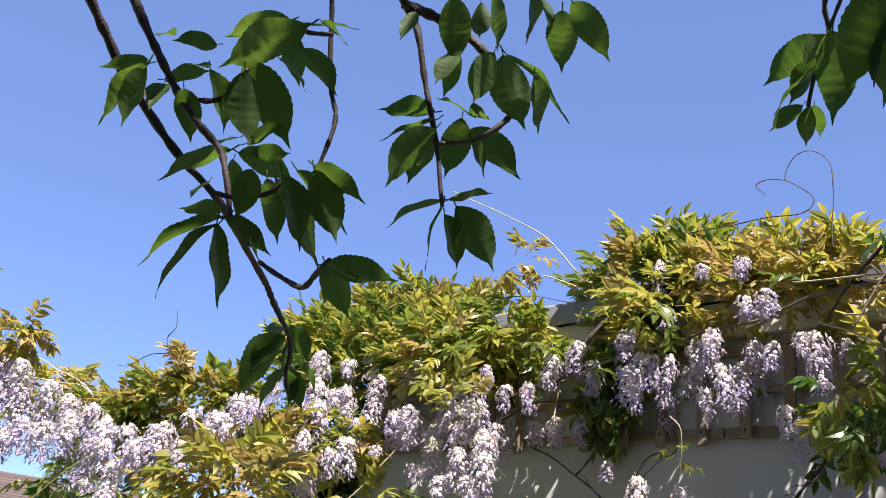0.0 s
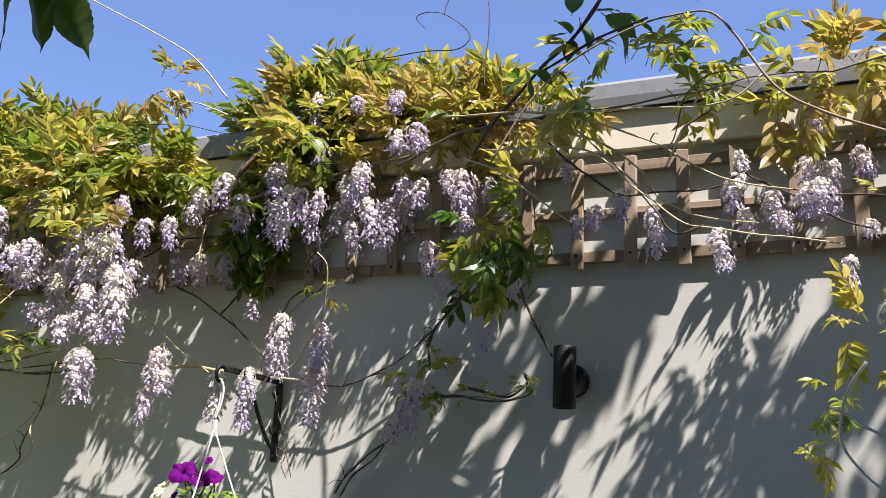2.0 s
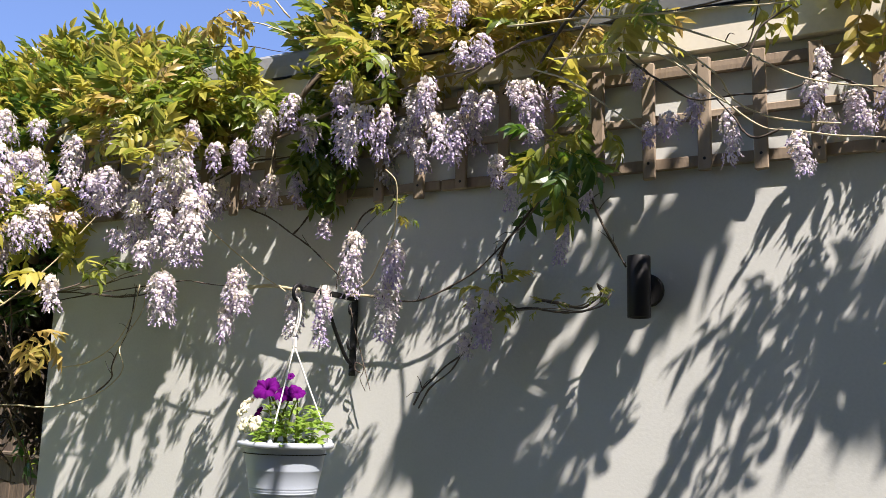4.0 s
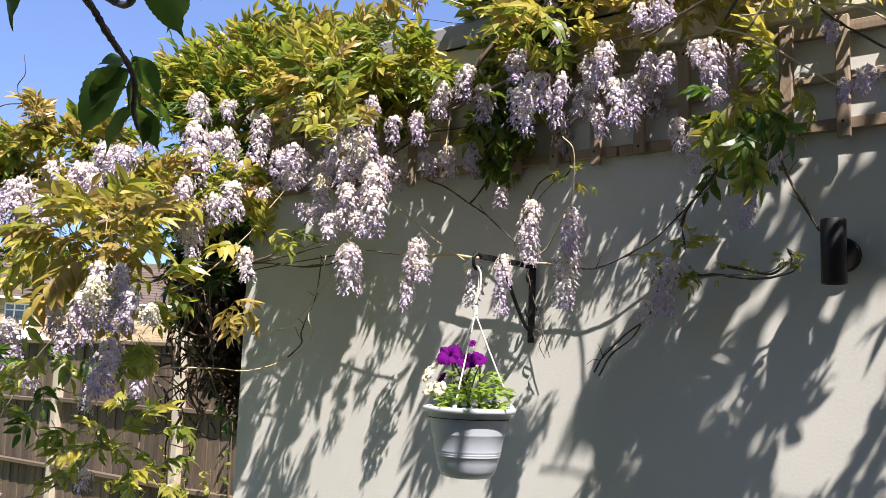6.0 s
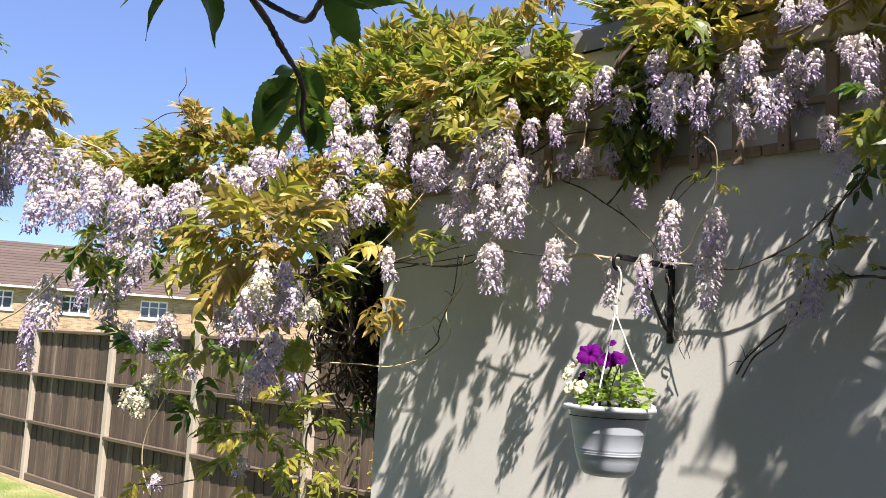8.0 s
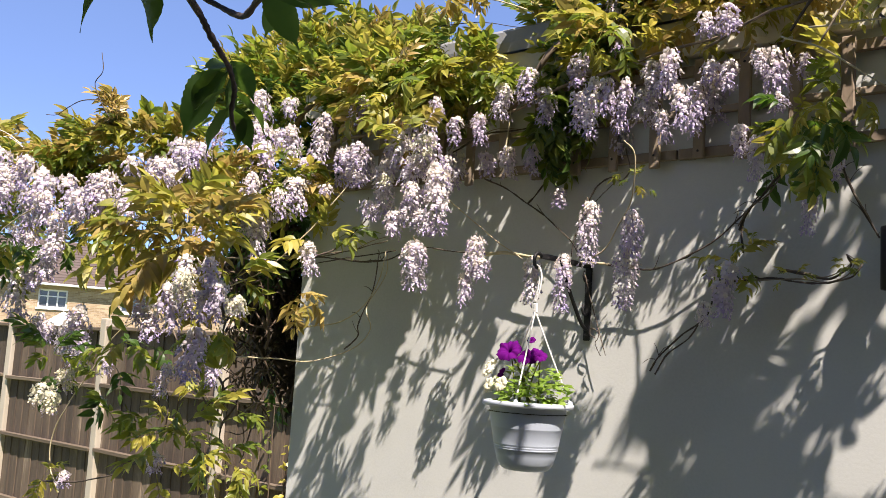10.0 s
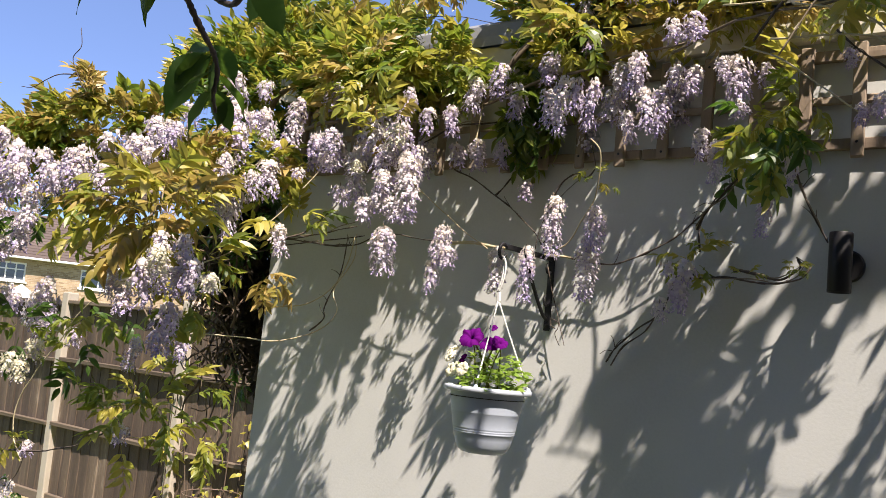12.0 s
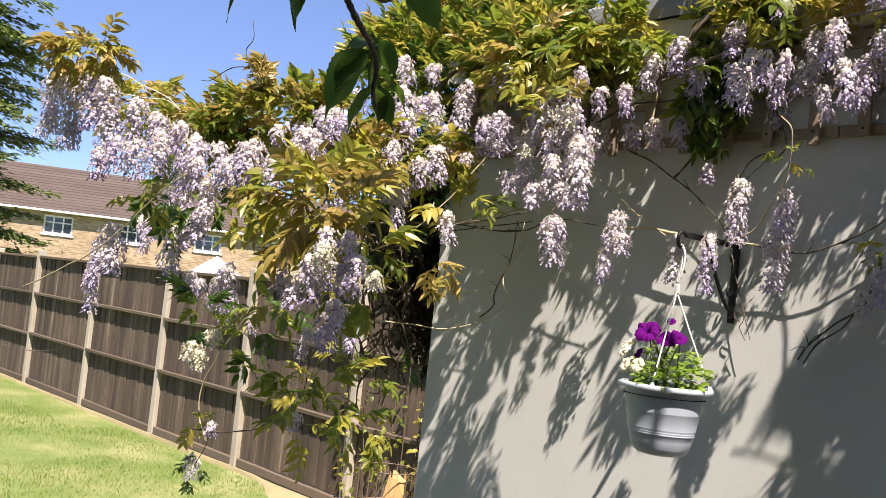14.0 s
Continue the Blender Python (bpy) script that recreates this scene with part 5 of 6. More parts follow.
for k, pts in enumerate(VINES_PALE):
    part("shoot", stem_mesh("shoot", pts, .0029, .0018, M_STEMPALE, 5, 7, .2, k, .005), wist, "pale new shoot")
for k, pts in enumerate(VINES_WHITE):
    part("shoot", stem_mesh("shoot", pts, .0020, .0015, M_STEMWHITE, 5, 7, .2, k, .004), wist, "silvery downy shoot")
for k, pts in enumerate(VINES_HAIR):
    part("tendril", stem_mesh("tendril", pts, .0020, .0012, M_STEMDARK, 5, 7, .2, k, .003), wist)
for k, pts in enumerate(VINES_THIN):
    part("shoot", stem_mesh("shoot", pts, .0030, .0019, M_STEMDARK, 5, 7, .4, k, .008), wist, "dark wiry shoot")
rk = random.Random(77)
for k, pts in enumerate([VINE_FORK, VINE_LOW, VINE_CANE_THIN, VINE_LAMP, VINE_STEM, VINE_LAMP_B, VINE_WALL_LEFT, VINE_FAN, VINE_FAN_C, VINE_SPREAD_B]):
    line = smooth_line(pts, 4)
    for j in range(rk.randint(4, 7)):
        p = rk.choice(line[1:-1])
        q = p + Vector((rk.uniform(-.05, .05), rk.uniform(-.02, .005), rk.uniform(-.02, .05)))
        part("side_shoot", stem_mesh("side_shoot", [p, p.lerp(q, .5) + Vector((0, 0, rk.uniform(-.008, .012))), q], .0016, .0009, M_STEMDARK, 4, 3, .3, k * 9 + j), wist)

# leaf crowns: centre, radii, count, upward lean, materials by weight
CROWNS_WALL = [
    ((-3.50, .10, 3.00), (.85, .28, .20), 330, 1.7, "BGGN"),
    ((-3.30, .00, 2.82), (.80, .24, .20), 250, 1.1, "NGGND"),
    ((-2.80, -.12, 2.84), (.36, .14, .11), 80, .5, "GBGN"),
    ((-2.45, -.10, 2.72), (.25, .08, .06), 26, .2, "NGN"),
    ((-1.86, .05, 3.02), (.40, .17, .17), 150, 1.6, "GBNG"),
    ((-1.95, .0, 2.82), (.16, .10, .15), 46, .2, "NGGN"),
    ((-1.50, .04, 2.98), (.42, .14, .10), 85, 1.2, "GBGG"),
    ((-1.22, -.08, 2.93), (.28, .08, .06), 24, .5, "GBGG"),
    ((-1.45, -.07, 2.84), (.46, .05, .05), 18, .4, "GBG"),
]
CROWNS_BANK = [
    ((-2.70, -.18, 2.79), (.30, .10, .08), 26, .3, "NGNB"),
    ((-2.34, -.20, 2.77), (.20, .10, .07), 28, .4, "GNGN"),
    ((-2.56, -.38, 2.72), (.21, .09, .08), 36, .3, "GNGB"),
    ((-1.94, -.06, 2.74), (.10, .06, .14), 22, .0, "DNN"),
    ((-1.86, -.02, 2.92), (.14, .10, .14), 36, .3, "DNG"),
    ((-1.98, -.09, 2.54), (.05, .05, .08), 7, -.8, "NDN"),
]
CROWNS_FRINGE = [
    ((-1.42, -.14, 2.90), (.42, .08, .06), 34, .7, "GBGB"),
    ((-1.70, -.29, 2.80), (.17, .06, .06), 12, .4, "GBNG"),
    ((-1.05, -.18, 2.84), (.30, .08, .05), 16, .5, "GGBN"),
    ((-1.14, -.15, 2.44), (.07, .05, .09), 8, -.5, "NGD"),
    ((-1.02, -.16, 2.56), (.05, .05, .07), 5, -.3, "NG"),
]
CROWNS_NEAR = [
    ((-2.48, -1.30, 2.08), (.24, .08, .07), 14, .2, "BGBG"),
    ((-3.90, -.85, 2.28), (.34, .12, .09), 24, -.1, "DGDB"),
    ((-3.55, -1.22, 2.10), (.20, .08, .07), 16, -.2, "DGN"),
]
CROWNS_TOP = [
    ((-1.05, -.40, 2.40), (.07, .06, .09), 8, -.6, "NGD"),
    ((-1.98, -.12, 2.60), (.05, .06, .10), 12, -.8, "NDN"),
    ((-.15, -.22, 2.84), (.38, .15, .07), 34, .3, "GGB"),
    ((-.70, -.45, 2.80), (.30, .15, .06), 10, .2, "GGN"),
    ((-4.75, -.85, 2.60), (.30, .15, .05), 60, .1, "BG"),
    ((-4.22, -1.36, 2.68), (.26, .06, .035), 42, -.2, "GBB"),
    ((-3.50, -.86, 2.47), (.42, .13, .06), 80, .5, "GNB"),
]
CROWNS_BOUGH = [
    ((-4.00, -.85, 2.43), (.38, .16, .06), 80, .4, "BGN"),
    ((-3.30, -.70, 2.32), (.42, .16, .06), 90, .3, "GBNG"),
    ((-3.12, -.42, 2.38), (.26, .20, .07), 45, .3, "GNGB"),
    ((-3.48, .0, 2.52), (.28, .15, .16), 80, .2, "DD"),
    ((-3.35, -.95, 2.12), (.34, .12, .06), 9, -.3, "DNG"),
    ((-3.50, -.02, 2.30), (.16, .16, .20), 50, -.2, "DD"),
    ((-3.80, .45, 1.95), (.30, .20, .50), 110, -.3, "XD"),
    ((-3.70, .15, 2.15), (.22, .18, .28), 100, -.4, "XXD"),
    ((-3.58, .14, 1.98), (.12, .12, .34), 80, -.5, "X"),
]
CROWNS = CROWNS_WALL + CROWNS_BANK + CROWNS_FRINGE + CROWNS_NEAR + CROWNS_TOP + CROWNS_BOUGH
# D leaves carry the plant's inner shade in their darker colour
KINDS = {"X": M_DARKBROWN, "B": M_BRONZE, "G": M_GOLD, "N": M_GREEN, "D": M_SHADED}
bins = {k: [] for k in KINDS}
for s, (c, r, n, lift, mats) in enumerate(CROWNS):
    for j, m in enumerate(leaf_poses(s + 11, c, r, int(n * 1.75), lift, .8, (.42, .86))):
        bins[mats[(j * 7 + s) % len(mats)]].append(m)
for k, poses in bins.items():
    part("foliage", merged("foliage", poses, LEAF_NP, KINDS[k], ord(k)), wist, {"X": "dark brown leaves", "B": "bronze young leaves", "G": "golden green leaves", "N": "fresh green leaves", "D": "deep green leaves, coloured darker for shade inside the plant"}[k])["kind"] = "stuff"
# leaves that stand free of the crowns
SPRIGS_LOW = [
    ((-2.45, -1.30, 2.04), (.28, .10, .11), 38, .2, "BGBG", (.6, .95)),
    ((-2.46, -1.34, 1.91), (.20, .06, .04), 6, -.5, "GNB", (.5, .7)),
    ((-2.31, -1.20, 1.93), (.05, .04, .04), 7, 0, "NG", (.5, .7)),
    ((-2.36, -1.20, 1.80), (.05, .04, .04), 7, -.4, "GN", (.5, .7)),
    ((-3.42, -1.10, 1.68), (.10, .08, .06), 9, -.2, "DN", (.5, .8)),
    ((-2.98, -1.10, 1.74), (.14, .06, .05), 6, -.3, "GND", (.5, .7)),
    ((-2.72, -1.02, 1.48), (.24, .16, .12), 25, .1, "NNGN", (.5, .8)),
    ((-2.50, -1.00, 1.40), (.08, .08, .06), 6, -.3, "GNG", (.4, .6)),
    ((-2.95, -.92, 1.34), (.12, .10, .03), 5, 0, "G", (.6, .8)),
    ((-2.64, -.66, 1.93), (.05, .05, .05), 6, -.6, "B", (.5, .7)),
    ((-2.78, -.40, 2.16), (.14, .10, .06), 9, .1, "GN", (.5, .8)),
    ((-3.02, -1.10, 1.62), (.16, .14, .10), 7, -.2, "DN", (.45, .7)),
    ((-1.36, -.10, 2.09), (.10, .04, .05), 5, 0, "GN", (.4, .6)),
    ((-1.03, -.12, 2.07), (.05, .03, .03), 7, .1, "NG", (.16, .28)),
]
SPRIGS_WALL = [
    ((-1.17, -.12, 2.04), (.05, .03, .02), 5, .2, "GN", (.16, .26)),
    ((-1.30, -.12, 2.13), (.06, .03, .04), 6, 0, "NG", (.2, .34)),
    ((-1.66, -.16, 2.34), (.05, .04, .08), 6, -.2, "GN", (.18, .3)),
    ((-2.31, -.52, 2.48), (.09, .05, .04), 7, .2, "GBG", (.5, .75)),
    ((-.17, -1.30, 1.985), (.05, .05, .026), 9, .1, "G", (.26, .38)),
    ((-.14, -1.32, 1.955), (.04, .05, .02), 5, -.2, "G", (.22, .32)),
    ((-.262, -1.40, 1.822), (.03, .03, .012), 4, -.2, "G", (.2, .28)),
    ((-.215, -1.40, 1.880), (.012, .02, .03), 5, -.3, "GN", (.14, .22)),
    ((-.225, -1.40, 1.850), (.012, .02, .02), 4, -.3, "GN", (.14, .2)),
    ((-.05, -.5, 2.42), (.06, .10, .04), 3, 0, "G", (.3, .45)),
    ((-.42, -.95, 2.62), (.20, .08, .06), 9, -.3, "NG", (.35, .5)),
]
SPRIGS_END = [
    ((-2.30, -.30, 3.10), (.10, .08, .06), 8, .5, "B", (.5, .8)),
    ((-3.28, -1.02, 2.53), (.07, .06, .05), 14, .8, "B", (.45, .75)),
    ((-3.62, -.95, 1.24), (.06, .04, .02), 5, 0, "G", (.35, .5)),
    ((-3.66, -.95, 1.03), (.06, .05, .07), 6, -.2, "D", (.3, .45)),
    ((-2.45, -.15, 2.92), (.12, .08, .06), 10, .4, "NG", (.6, .9)),
]
SPRIGS = SPRIGS_LOW + SPRIGS_WALL + SPRIGS_END
for s, (c, r, n, lift, mats, sizes) in enumerate(SPRIGS):
    for j, m in enumerate(leaf_poses(s + 71, c, r, n, lift, .7, sizes, .1)):
        k = mats[(j * 5 + s) % len(mats)]
        part("compound_leaf", LEAF_MESH[KINDS[k].name][(j + s) % 8], wist, at=Matrix.Translation(-wist.location) @ m)


def raceme(x, y, z, length, width, pick, pale=False):
    """One raceme: the mesh nearest to its slimness and width, scaled to its measures."""
    pool = PALE_MESH if pale else RACEME_MESH
    key = min(pool, key=lambda q: abs(math.log(q[0] * width / length)) + .6 * abs(math.log(q[1] / width)))
    m = Matrix.Translation(Vector((x, y, z + .01)) - wist.location) @ Euler((rw.uniform(-.12, .12), rw.uniform(-.12, .12), rw.uniform(0, 6.28))).to_matrix().to_4x4()
    m = m @ Matrix.Diagonal((width * 1.08, width * 1.08, length * 1.05 / key[0], 1))
    ob = part("raceme", pool[key][pick % len(pool[key])], wist, at=m)
    st = new("stalk", STALK_MESH)
    st.parent = ob
    return ob


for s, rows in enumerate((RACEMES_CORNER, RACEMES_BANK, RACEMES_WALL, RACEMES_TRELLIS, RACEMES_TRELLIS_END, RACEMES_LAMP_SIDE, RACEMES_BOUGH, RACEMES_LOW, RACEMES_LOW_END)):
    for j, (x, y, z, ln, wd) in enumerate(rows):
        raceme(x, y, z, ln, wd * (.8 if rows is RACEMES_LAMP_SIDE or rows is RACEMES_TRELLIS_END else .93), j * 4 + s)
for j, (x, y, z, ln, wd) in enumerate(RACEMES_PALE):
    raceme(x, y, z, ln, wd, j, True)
# racemes deeper in the plant
for j in range(40):
    c = [(-3.2, -.60, 2.40), (-2.75, -.3, 2.58), (-3.7, -.9, 2.32), (-1.6, -.20, 2.66), (-.1, -.16, 2.62)][j % 5]
    raceme(c[0] + rw.uniform(-.4, .4), c[1] + rw.uniform(-.1, .2), c[2] + rw.uniform(-.12, .12), rw.uniform(.08, .16), rw.uniform(.06, .09), j)

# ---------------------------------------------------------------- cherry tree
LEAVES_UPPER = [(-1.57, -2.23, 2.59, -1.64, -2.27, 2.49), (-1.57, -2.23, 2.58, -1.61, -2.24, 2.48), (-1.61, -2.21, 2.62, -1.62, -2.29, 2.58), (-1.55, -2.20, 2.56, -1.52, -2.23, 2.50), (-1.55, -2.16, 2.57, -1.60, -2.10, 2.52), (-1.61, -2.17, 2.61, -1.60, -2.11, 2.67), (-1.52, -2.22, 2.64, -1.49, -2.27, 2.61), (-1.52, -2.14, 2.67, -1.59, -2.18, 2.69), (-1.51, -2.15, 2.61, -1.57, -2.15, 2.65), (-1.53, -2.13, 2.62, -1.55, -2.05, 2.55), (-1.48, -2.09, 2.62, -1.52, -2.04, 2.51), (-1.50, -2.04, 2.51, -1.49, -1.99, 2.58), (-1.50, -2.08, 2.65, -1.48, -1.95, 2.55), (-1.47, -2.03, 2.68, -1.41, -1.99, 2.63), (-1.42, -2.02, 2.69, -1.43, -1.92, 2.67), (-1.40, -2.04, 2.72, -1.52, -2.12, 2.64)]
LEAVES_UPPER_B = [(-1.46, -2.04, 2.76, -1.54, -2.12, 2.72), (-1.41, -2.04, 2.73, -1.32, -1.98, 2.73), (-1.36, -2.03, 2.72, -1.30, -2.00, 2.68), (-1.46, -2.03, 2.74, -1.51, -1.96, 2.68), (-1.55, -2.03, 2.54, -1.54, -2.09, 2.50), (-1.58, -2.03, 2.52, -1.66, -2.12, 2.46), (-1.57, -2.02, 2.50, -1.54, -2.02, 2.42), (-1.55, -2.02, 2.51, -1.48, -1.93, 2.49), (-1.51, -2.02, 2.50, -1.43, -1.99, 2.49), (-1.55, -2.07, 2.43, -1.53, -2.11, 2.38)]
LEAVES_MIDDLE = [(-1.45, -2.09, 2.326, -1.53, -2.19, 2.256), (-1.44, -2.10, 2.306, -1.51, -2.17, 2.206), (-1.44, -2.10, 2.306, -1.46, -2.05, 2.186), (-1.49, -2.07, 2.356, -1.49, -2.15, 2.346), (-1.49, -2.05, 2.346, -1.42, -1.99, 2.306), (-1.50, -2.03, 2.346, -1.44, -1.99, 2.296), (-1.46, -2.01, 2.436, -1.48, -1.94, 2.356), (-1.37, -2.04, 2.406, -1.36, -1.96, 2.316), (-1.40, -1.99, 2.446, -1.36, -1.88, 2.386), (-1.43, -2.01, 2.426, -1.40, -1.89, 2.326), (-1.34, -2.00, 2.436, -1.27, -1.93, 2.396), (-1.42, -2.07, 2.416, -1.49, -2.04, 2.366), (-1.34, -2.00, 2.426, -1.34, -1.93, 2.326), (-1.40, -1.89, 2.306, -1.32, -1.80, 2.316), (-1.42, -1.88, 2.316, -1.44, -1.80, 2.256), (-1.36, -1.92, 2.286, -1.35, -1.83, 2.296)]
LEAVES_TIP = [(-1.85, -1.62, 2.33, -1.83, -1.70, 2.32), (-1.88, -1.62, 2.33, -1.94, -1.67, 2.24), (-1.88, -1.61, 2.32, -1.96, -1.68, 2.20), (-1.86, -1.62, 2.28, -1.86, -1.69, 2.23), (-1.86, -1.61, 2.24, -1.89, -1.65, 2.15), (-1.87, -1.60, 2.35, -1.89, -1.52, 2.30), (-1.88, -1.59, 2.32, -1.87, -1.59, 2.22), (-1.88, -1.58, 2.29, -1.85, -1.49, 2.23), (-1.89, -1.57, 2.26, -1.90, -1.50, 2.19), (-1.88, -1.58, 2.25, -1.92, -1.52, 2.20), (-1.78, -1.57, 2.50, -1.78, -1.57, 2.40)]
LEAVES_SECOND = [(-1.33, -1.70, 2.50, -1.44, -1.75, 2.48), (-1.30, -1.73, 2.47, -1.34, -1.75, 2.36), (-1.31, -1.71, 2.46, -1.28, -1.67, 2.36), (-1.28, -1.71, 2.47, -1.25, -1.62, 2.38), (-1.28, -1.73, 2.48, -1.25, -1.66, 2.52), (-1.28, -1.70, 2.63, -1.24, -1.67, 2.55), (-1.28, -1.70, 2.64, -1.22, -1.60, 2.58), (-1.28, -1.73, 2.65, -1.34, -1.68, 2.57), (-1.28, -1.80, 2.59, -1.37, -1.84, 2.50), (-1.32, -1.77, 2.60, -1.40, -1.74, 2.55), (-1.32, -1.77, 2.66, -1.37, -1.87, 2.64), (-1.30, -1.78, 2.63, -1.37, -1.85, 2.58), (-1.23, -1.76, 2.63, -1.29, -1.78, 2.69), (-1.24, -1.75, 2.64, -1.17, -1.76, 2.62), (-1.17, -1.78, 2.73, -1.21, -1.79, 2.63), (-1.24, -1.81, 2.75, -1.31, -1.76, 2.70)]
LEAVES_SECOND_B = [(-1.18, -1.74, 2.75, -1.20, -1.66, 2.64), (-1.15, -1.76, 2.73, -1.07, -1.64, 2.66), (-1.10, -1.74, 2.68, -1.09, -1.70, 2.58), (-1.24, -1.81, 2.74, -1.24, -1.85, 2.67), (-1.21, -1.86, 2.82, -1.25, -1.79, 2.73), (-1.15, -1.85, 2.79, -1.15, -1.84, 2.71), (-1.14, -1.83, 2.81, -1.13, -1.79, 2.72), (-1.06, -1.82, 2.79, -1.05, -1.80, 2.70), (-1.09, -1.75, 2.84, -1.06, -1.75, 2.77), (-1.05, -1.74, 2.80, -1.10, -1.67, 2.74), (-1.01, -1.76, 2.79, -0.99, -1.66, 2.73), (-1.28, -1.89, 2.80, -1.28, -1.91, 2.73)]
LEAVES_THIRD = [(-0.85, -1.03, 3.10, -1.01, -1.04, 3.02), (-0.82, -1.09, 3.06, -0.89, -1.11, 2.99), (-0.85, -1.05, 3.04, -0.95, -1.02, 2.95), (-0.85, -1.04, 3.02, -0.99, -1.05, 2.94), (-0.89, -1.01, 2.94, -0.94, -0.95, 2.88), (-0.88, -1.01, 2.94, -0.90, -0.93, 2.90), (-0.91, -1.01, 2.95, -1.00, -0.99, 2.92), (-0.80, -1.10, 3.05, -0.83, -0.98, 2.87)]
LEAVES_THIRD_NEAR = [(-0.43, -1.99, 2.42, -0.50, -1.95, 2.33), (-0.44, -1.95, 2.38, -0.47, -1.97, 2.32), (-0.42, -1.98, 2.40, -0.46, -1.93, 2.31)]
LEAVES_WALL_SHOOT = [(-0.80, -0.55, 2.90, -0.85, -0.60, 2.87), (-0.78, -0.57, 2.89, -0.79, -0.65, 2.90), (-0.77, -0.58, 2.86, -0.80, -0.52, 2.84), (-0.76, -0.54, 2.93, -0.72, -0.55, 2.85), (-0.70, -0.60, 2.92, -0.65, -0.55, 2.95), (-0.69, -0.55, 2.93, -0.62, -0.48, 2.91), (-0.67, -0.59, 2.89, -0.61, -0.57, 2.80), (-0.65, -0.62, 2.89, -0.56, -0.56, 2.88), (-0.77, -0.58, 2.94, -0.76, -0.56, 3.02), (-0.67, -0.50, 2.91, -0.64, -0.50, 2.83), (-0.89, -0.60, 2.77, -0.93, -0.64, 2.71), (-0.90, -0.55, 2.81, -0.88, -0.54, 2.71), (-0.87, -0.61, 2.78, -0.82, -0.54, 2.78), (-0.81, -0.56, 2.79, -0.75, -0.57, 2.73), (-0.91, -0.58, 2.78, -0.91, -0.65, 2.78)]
TWIG_MAIN = [(-1.61, -2.41, 2.76), (-1.63, -2.35, 2.71), (-1.66, -2.25, 2.63), (-1.66, -2.18, 2.57), (-1.66, -2.07, 2.50), (-1.64, -1.98, 2.44), (-1.63, -1.89, 2.35)]
TWIG_MAIN_END = [(-1.76, -1.78, 2.39), (-1.78, -1.73, 2.36), (-1.79, -1.69, 2.33), (-1.81, -1.65, 2.31), (-1.83, -1.62, 2.28), (-1.86, -1.60, 2.24), (-1.88, -1.57, 2.21)]
TWIG_MAIN_B = [(-1.62, -2.34, 2.81), (-1.61, -2.28, 2.74), (-1.60, -2.23, 2.67), (-1.59, -2.17, 2.60), (-1.56, -2.13, 2.54), (-1.53, -2.08, 2.49), (-1.51, -2.07, 2.45), (-1.50, -2.04, 2.36)]
TWIG_MAIN_C = [(-1.42, -2.02, 2.94), (-1.42, -1.98, 2.83), (-1.44, -1.93, 2.67), (-1.42, -1.92, 2.59), (-1.44, -1.93, 2.48)]
TWIG_SIDE_A = [(-1.63, -1.88, 2.362), (-1.58, -1.86, 2.332), (-1.52, -1.85, 2.302), (-1.47, -1.86, 2.312), (-1.41, -1.88, 2.322)]
TWIG_SIDE_B = [(-1.58, -2.15, 2.57), (-1.56, -2.13, 2.57), (-1.54, -2.10, 2.58), (-1.51, -2.08, 2.61), (-1.49, -2.08, 2.64)]
TWIG_SIDE_C = [(-1.50, -2.08, 2.39), (-1.48, -2.05, 2.39), (-1.44, -2.02, 2.40), (-1.41, -2.01, 2.42)]
TWIG_SIDE_D = [(-1.41, -1.97, 2.75), (-1.43, -2.01, 2.74), (-1.44, -2.04, 2.74)]
TWIG_SECOND = [(-1.34, -1.92, 2.95), (-1.34, -1.88, 2.87), (-1.31, -1.85, 2.80), (-1.31, -1.81, 2.70), (-1.30, -1.77, 2.59), (-1.30, -1.73, 2.47)]
TWIG_SECOND_B = [(-1.33, -1.88, 2.85), (-1.27, -1.81, 2.82), (-1.23, -1.75, 2.78), (-1.20, -1.70, 2.72), (-1.19, -1.68, 2.68), (-1.21, -1.69, 2.64), (-1.25, -1.72, 2.60), (-1.29, -1.77, 2.58)]
TWIG_THIRD = [(-0.74, -1.15, 3.21), (-0.81, -1.11, 3.14), (-0.82, -1.07, 3.08), (-0.86, -1.04, 3.02), (-0.90, -1.00, 2.95)]
TWIG_THIRD_B = [(-0.72, -1.14, 3.21), (-0.78, -1.10, 3.13), (-0.82, -1.07, 3.08)]
TWIG_WALL = [(-1.11, -0.36, 2.68), (-1.02, -0.42, 2.75), (-0.87, -0.49, 2.85), (-0.78, -0.55, 2.88), (-0.69, -0.63, 2.93), (-0.63, -0.72, 2.98)]
TWIG_WALL_B = [(-0.85, -0.56, 2.80), (-0.72, -0.58, 2.85), (-0.64, -0.61, 2.86), (-0.57, -0.64, 2.86)]
cherry = thing("cherry_tree", (2.3, -3.4, 0), "young cherry tree with drooping twigs of dark green leaves", "tree")
# unseen trunk and limbs, added to support the twigs and the shading leaves
CH = [Vector((2.3, -3.4, -.1)), Vector((2.25, -3.3, 1.2)), Vector((2.0, -3.0, 2.4)), Vector((1.4, -2.6, 3.4)), Vector((.4, -2.2, 4.0)), Vector((-1.0, -2.0, 4.0)), Vector((-1.5, -2.0, 3.65))]
part("trunk", stem_mesh("trunk", CH, .085, .012, M_TWIG, 10, 6, .08, 3, .02), cherry, "smooth grey-brown trunk and main limb, added out of view")
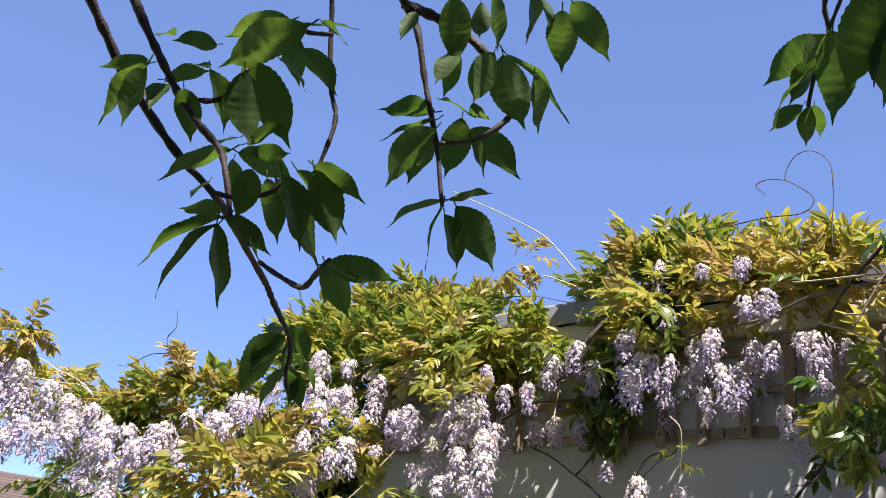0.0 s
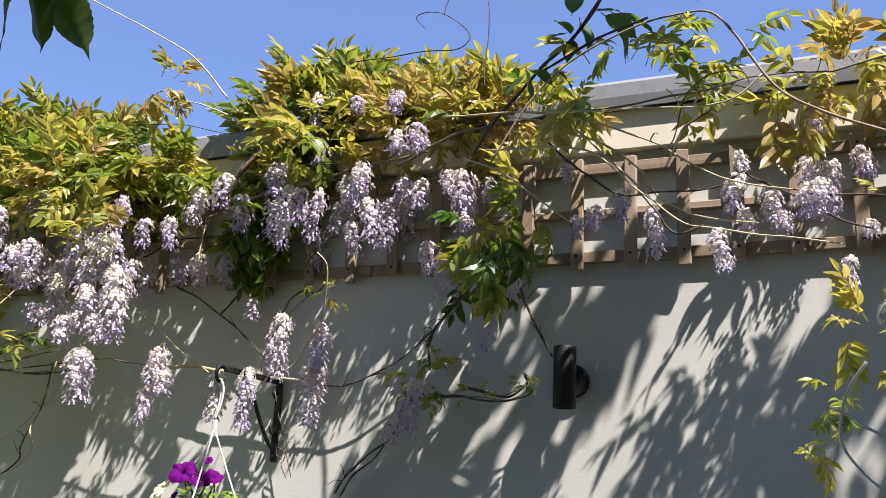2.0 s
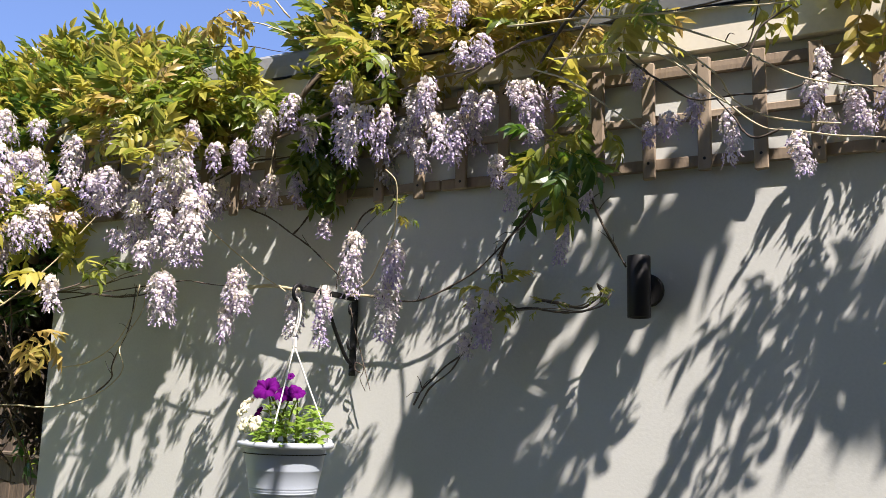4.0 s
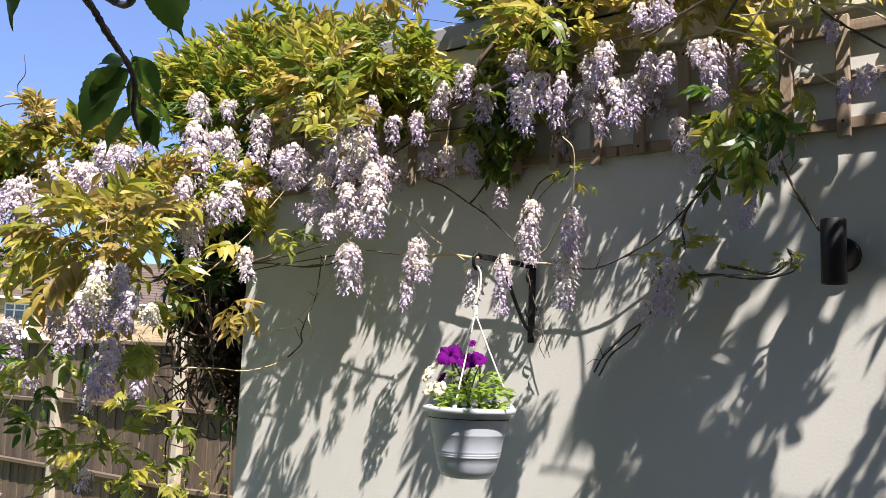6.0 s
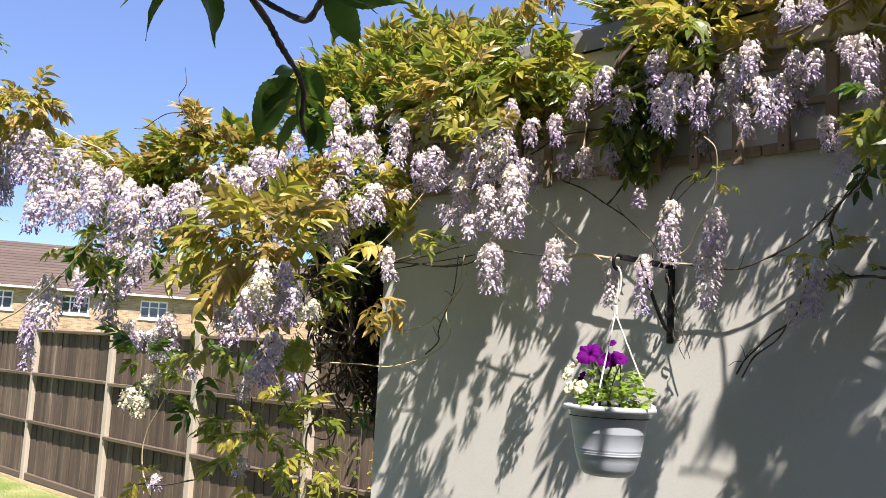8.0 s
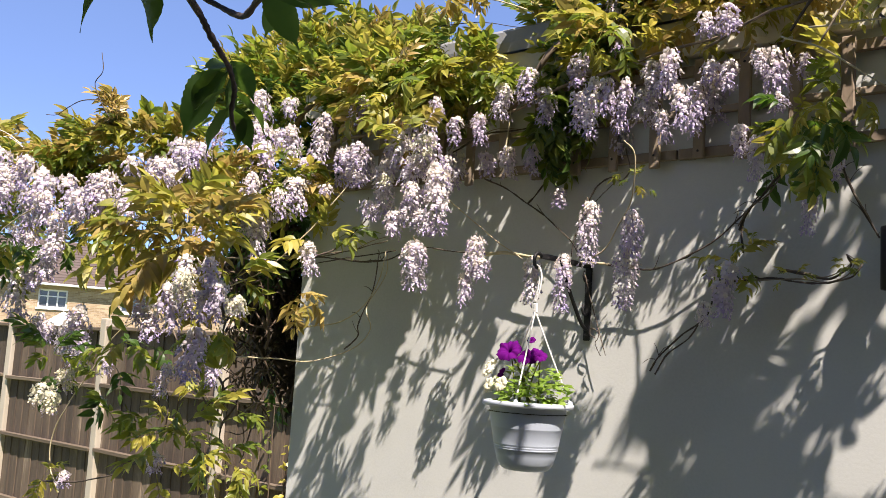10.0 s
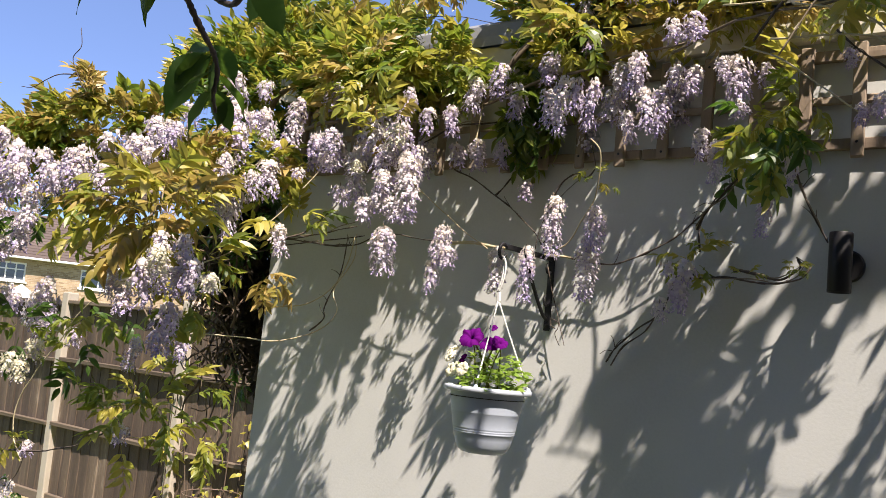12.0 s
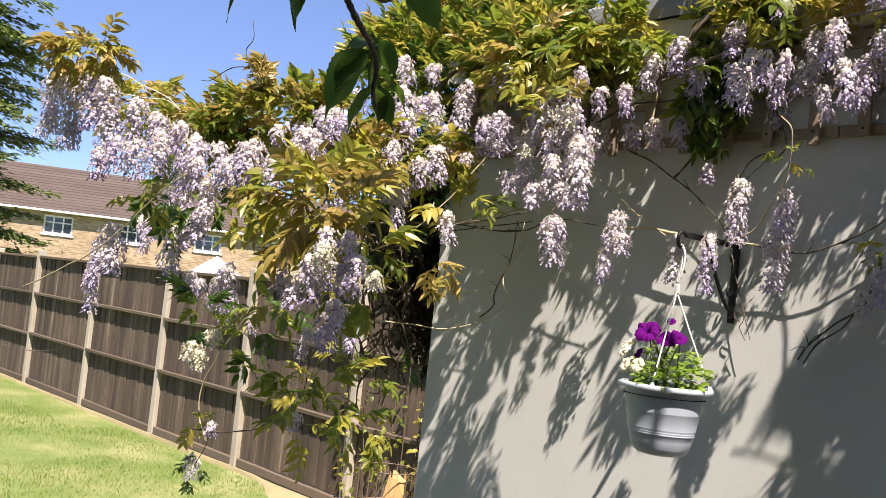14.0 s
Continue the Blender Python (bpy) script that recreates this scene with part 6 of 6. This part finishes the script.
CARRIERS = [(CH[3], (.9, -1.7, 3.9), (.1, -1.0, 4.0)), (CH[4], (-.3, -1.5, 4.15), (-.9, -1.0, 4.0)), (CH[3], (1.3, -1.6, 3.9), (1.1, -.7, 3.9)), (CH[4], (-.2, -2.2, 4.2), (-.9, -2.5, 4.3)), (CH[5], (-1.25, -1.9, 3.6), TWIG_SECOND[0]), (CH[6], (-1.6, -2.0, 3.3), TWIG_MAIN[0]), (CH[6], (-1.6, -1.95, 3.35), TWIG_MAIN_B[0]), (CH[5], (-1.35, -1.85, 3.5), TWIG_MAIN_C[0]), (CH[4], (-.3, -1.6, 3.6), TWIG_THIRD[0]), (CH[4], (-.4, -1.4, 3.5), TWIG_THIRD_B[0]), (CH[4], (-.35, -1.2, 3.5), TWIG_WALL[-1])]
for k, (a, b, c) in enumerate(CARRIERS):
    part("limb", stem_mesh("limb", [a, Vector(b), Vector(c)], .02 if k < 4 else .011, .008, M_TWIG, 7, 7, .15, k, .02), cherry)
for k, (pts, r0, r1) in enumerate([(TWIG_MAIN[:-1] + TWIG_MAIN_END, .0092, .0042), (TWIG_MAIN_B, .009, .005), (TWIG_MAIN_C, .0055, .004), (TWIG_SIDE_A, .0045, .006), (TWIG_SIDE_B, .005, .004), (TWIG_SIDE_C, .005, .004), (TWIG_SIDE_D, .004, .004), (TWIG_SECOND, .0075, .004), (TWIG_SECOND_B, .010, .004), (TWIG_THIRD, .006, .004), (TWIG_THIRD_B, .005, .004), (TWIG_WALL, .0038, .005), (TWIG_WALL_B, .0032, .0028)]):
    part("twig", stem_mesh("twig", pts, r0, r1, M_TWIG, 7, 7, .28, k + 40, .004), cherry)
rl = random.Random(21)
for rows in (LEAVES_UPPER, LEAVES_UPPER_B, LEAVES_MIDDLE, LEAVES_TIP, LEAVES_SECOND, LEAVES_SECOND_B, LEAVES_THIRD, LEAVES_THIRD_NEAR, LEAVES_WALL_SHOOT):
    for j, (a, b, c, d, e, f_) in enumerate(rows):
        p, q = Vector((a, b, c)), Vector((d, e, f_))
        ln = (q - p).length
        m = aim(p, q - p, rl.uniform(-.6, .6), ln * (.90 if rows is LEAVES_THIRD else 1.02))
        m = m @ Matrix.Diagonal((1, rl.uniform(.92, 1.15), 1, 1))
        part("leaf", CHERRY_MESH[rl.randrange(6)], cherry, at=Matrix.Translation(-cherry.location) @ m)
# unseen crown added overhead to shape the light
poses = []
# high clusters, out of view, mostly cut sky light on the wall
SKY_BLOCK_LEAVES = [((-1.9, -3.95, 4.7), (1.6, .8, .4), 650), ((.4, -4.7, 4.9), (2.4, 1.0, .4), 700), ((.6, -3.5, 5.0), (1.8, .9, .6), 900), ((2.2, -3.0, 4.4), (1.2, 1.0, .6), 500), ((.2, -2.6, 4.6), (1.1, .7, .3), 260), ((-1.2, -3.0, 4.8), (1.0, .8, .3), 220), ((1.4, -3.4, 4.4), (1.0, .8, .4), 220), ((.7, -2.0, 4.1), (.7, .5, .3), 120), ((-.3, -2.1, 4.4), (.6, .5, .25), 70), ((1.7, -2.4, 3.8), (.7, .6, .4), 110)]
# clusters set along the sun's way to throw dapples on the wall
WALL_SHADE_LEAVES = [((-.20, -.82, 4.10), (.34, .06, .30), 72), ((-.06, -.88, 3.93), (.26, .06, .26), 52), ((.09, -.68, 4.22), (.30, .04, .14), 50), ((.92, -.75, 4.28), (.22, .05, .34), 60), ((1.15, -.80, 4.00), (.18, .05, .20), 24)]
UNSEEN_LEAVES = SKY_BLOCK_LEAVES + WALL_SHADE_LEAVES
for s, (c, r, n) in enumerate(UNSEEN_LEAVES):
    rr = random.Random(s + 300)
    for _ in range(n):
        p = Vector(c) + Vector([max(-.8, min(.8, rr.gauss(0, .5))) * q for q in r])
        poses.append(aim(p, (rr.gauss(0, 1), rr.gauss(0, 1), -rr.uniform(.2, 1.4)), rr.uniform(-1, 1), rr.uniform(.09, .14) * (1.5 if n > 400 else 1)))
part("crown", merged("crown", poses, CHERRY_NP, M_CHERRY, 8, True), cherry, "unseen dark green leaves added overhead to block sky and shade the wall")["kind"] = "stuff"
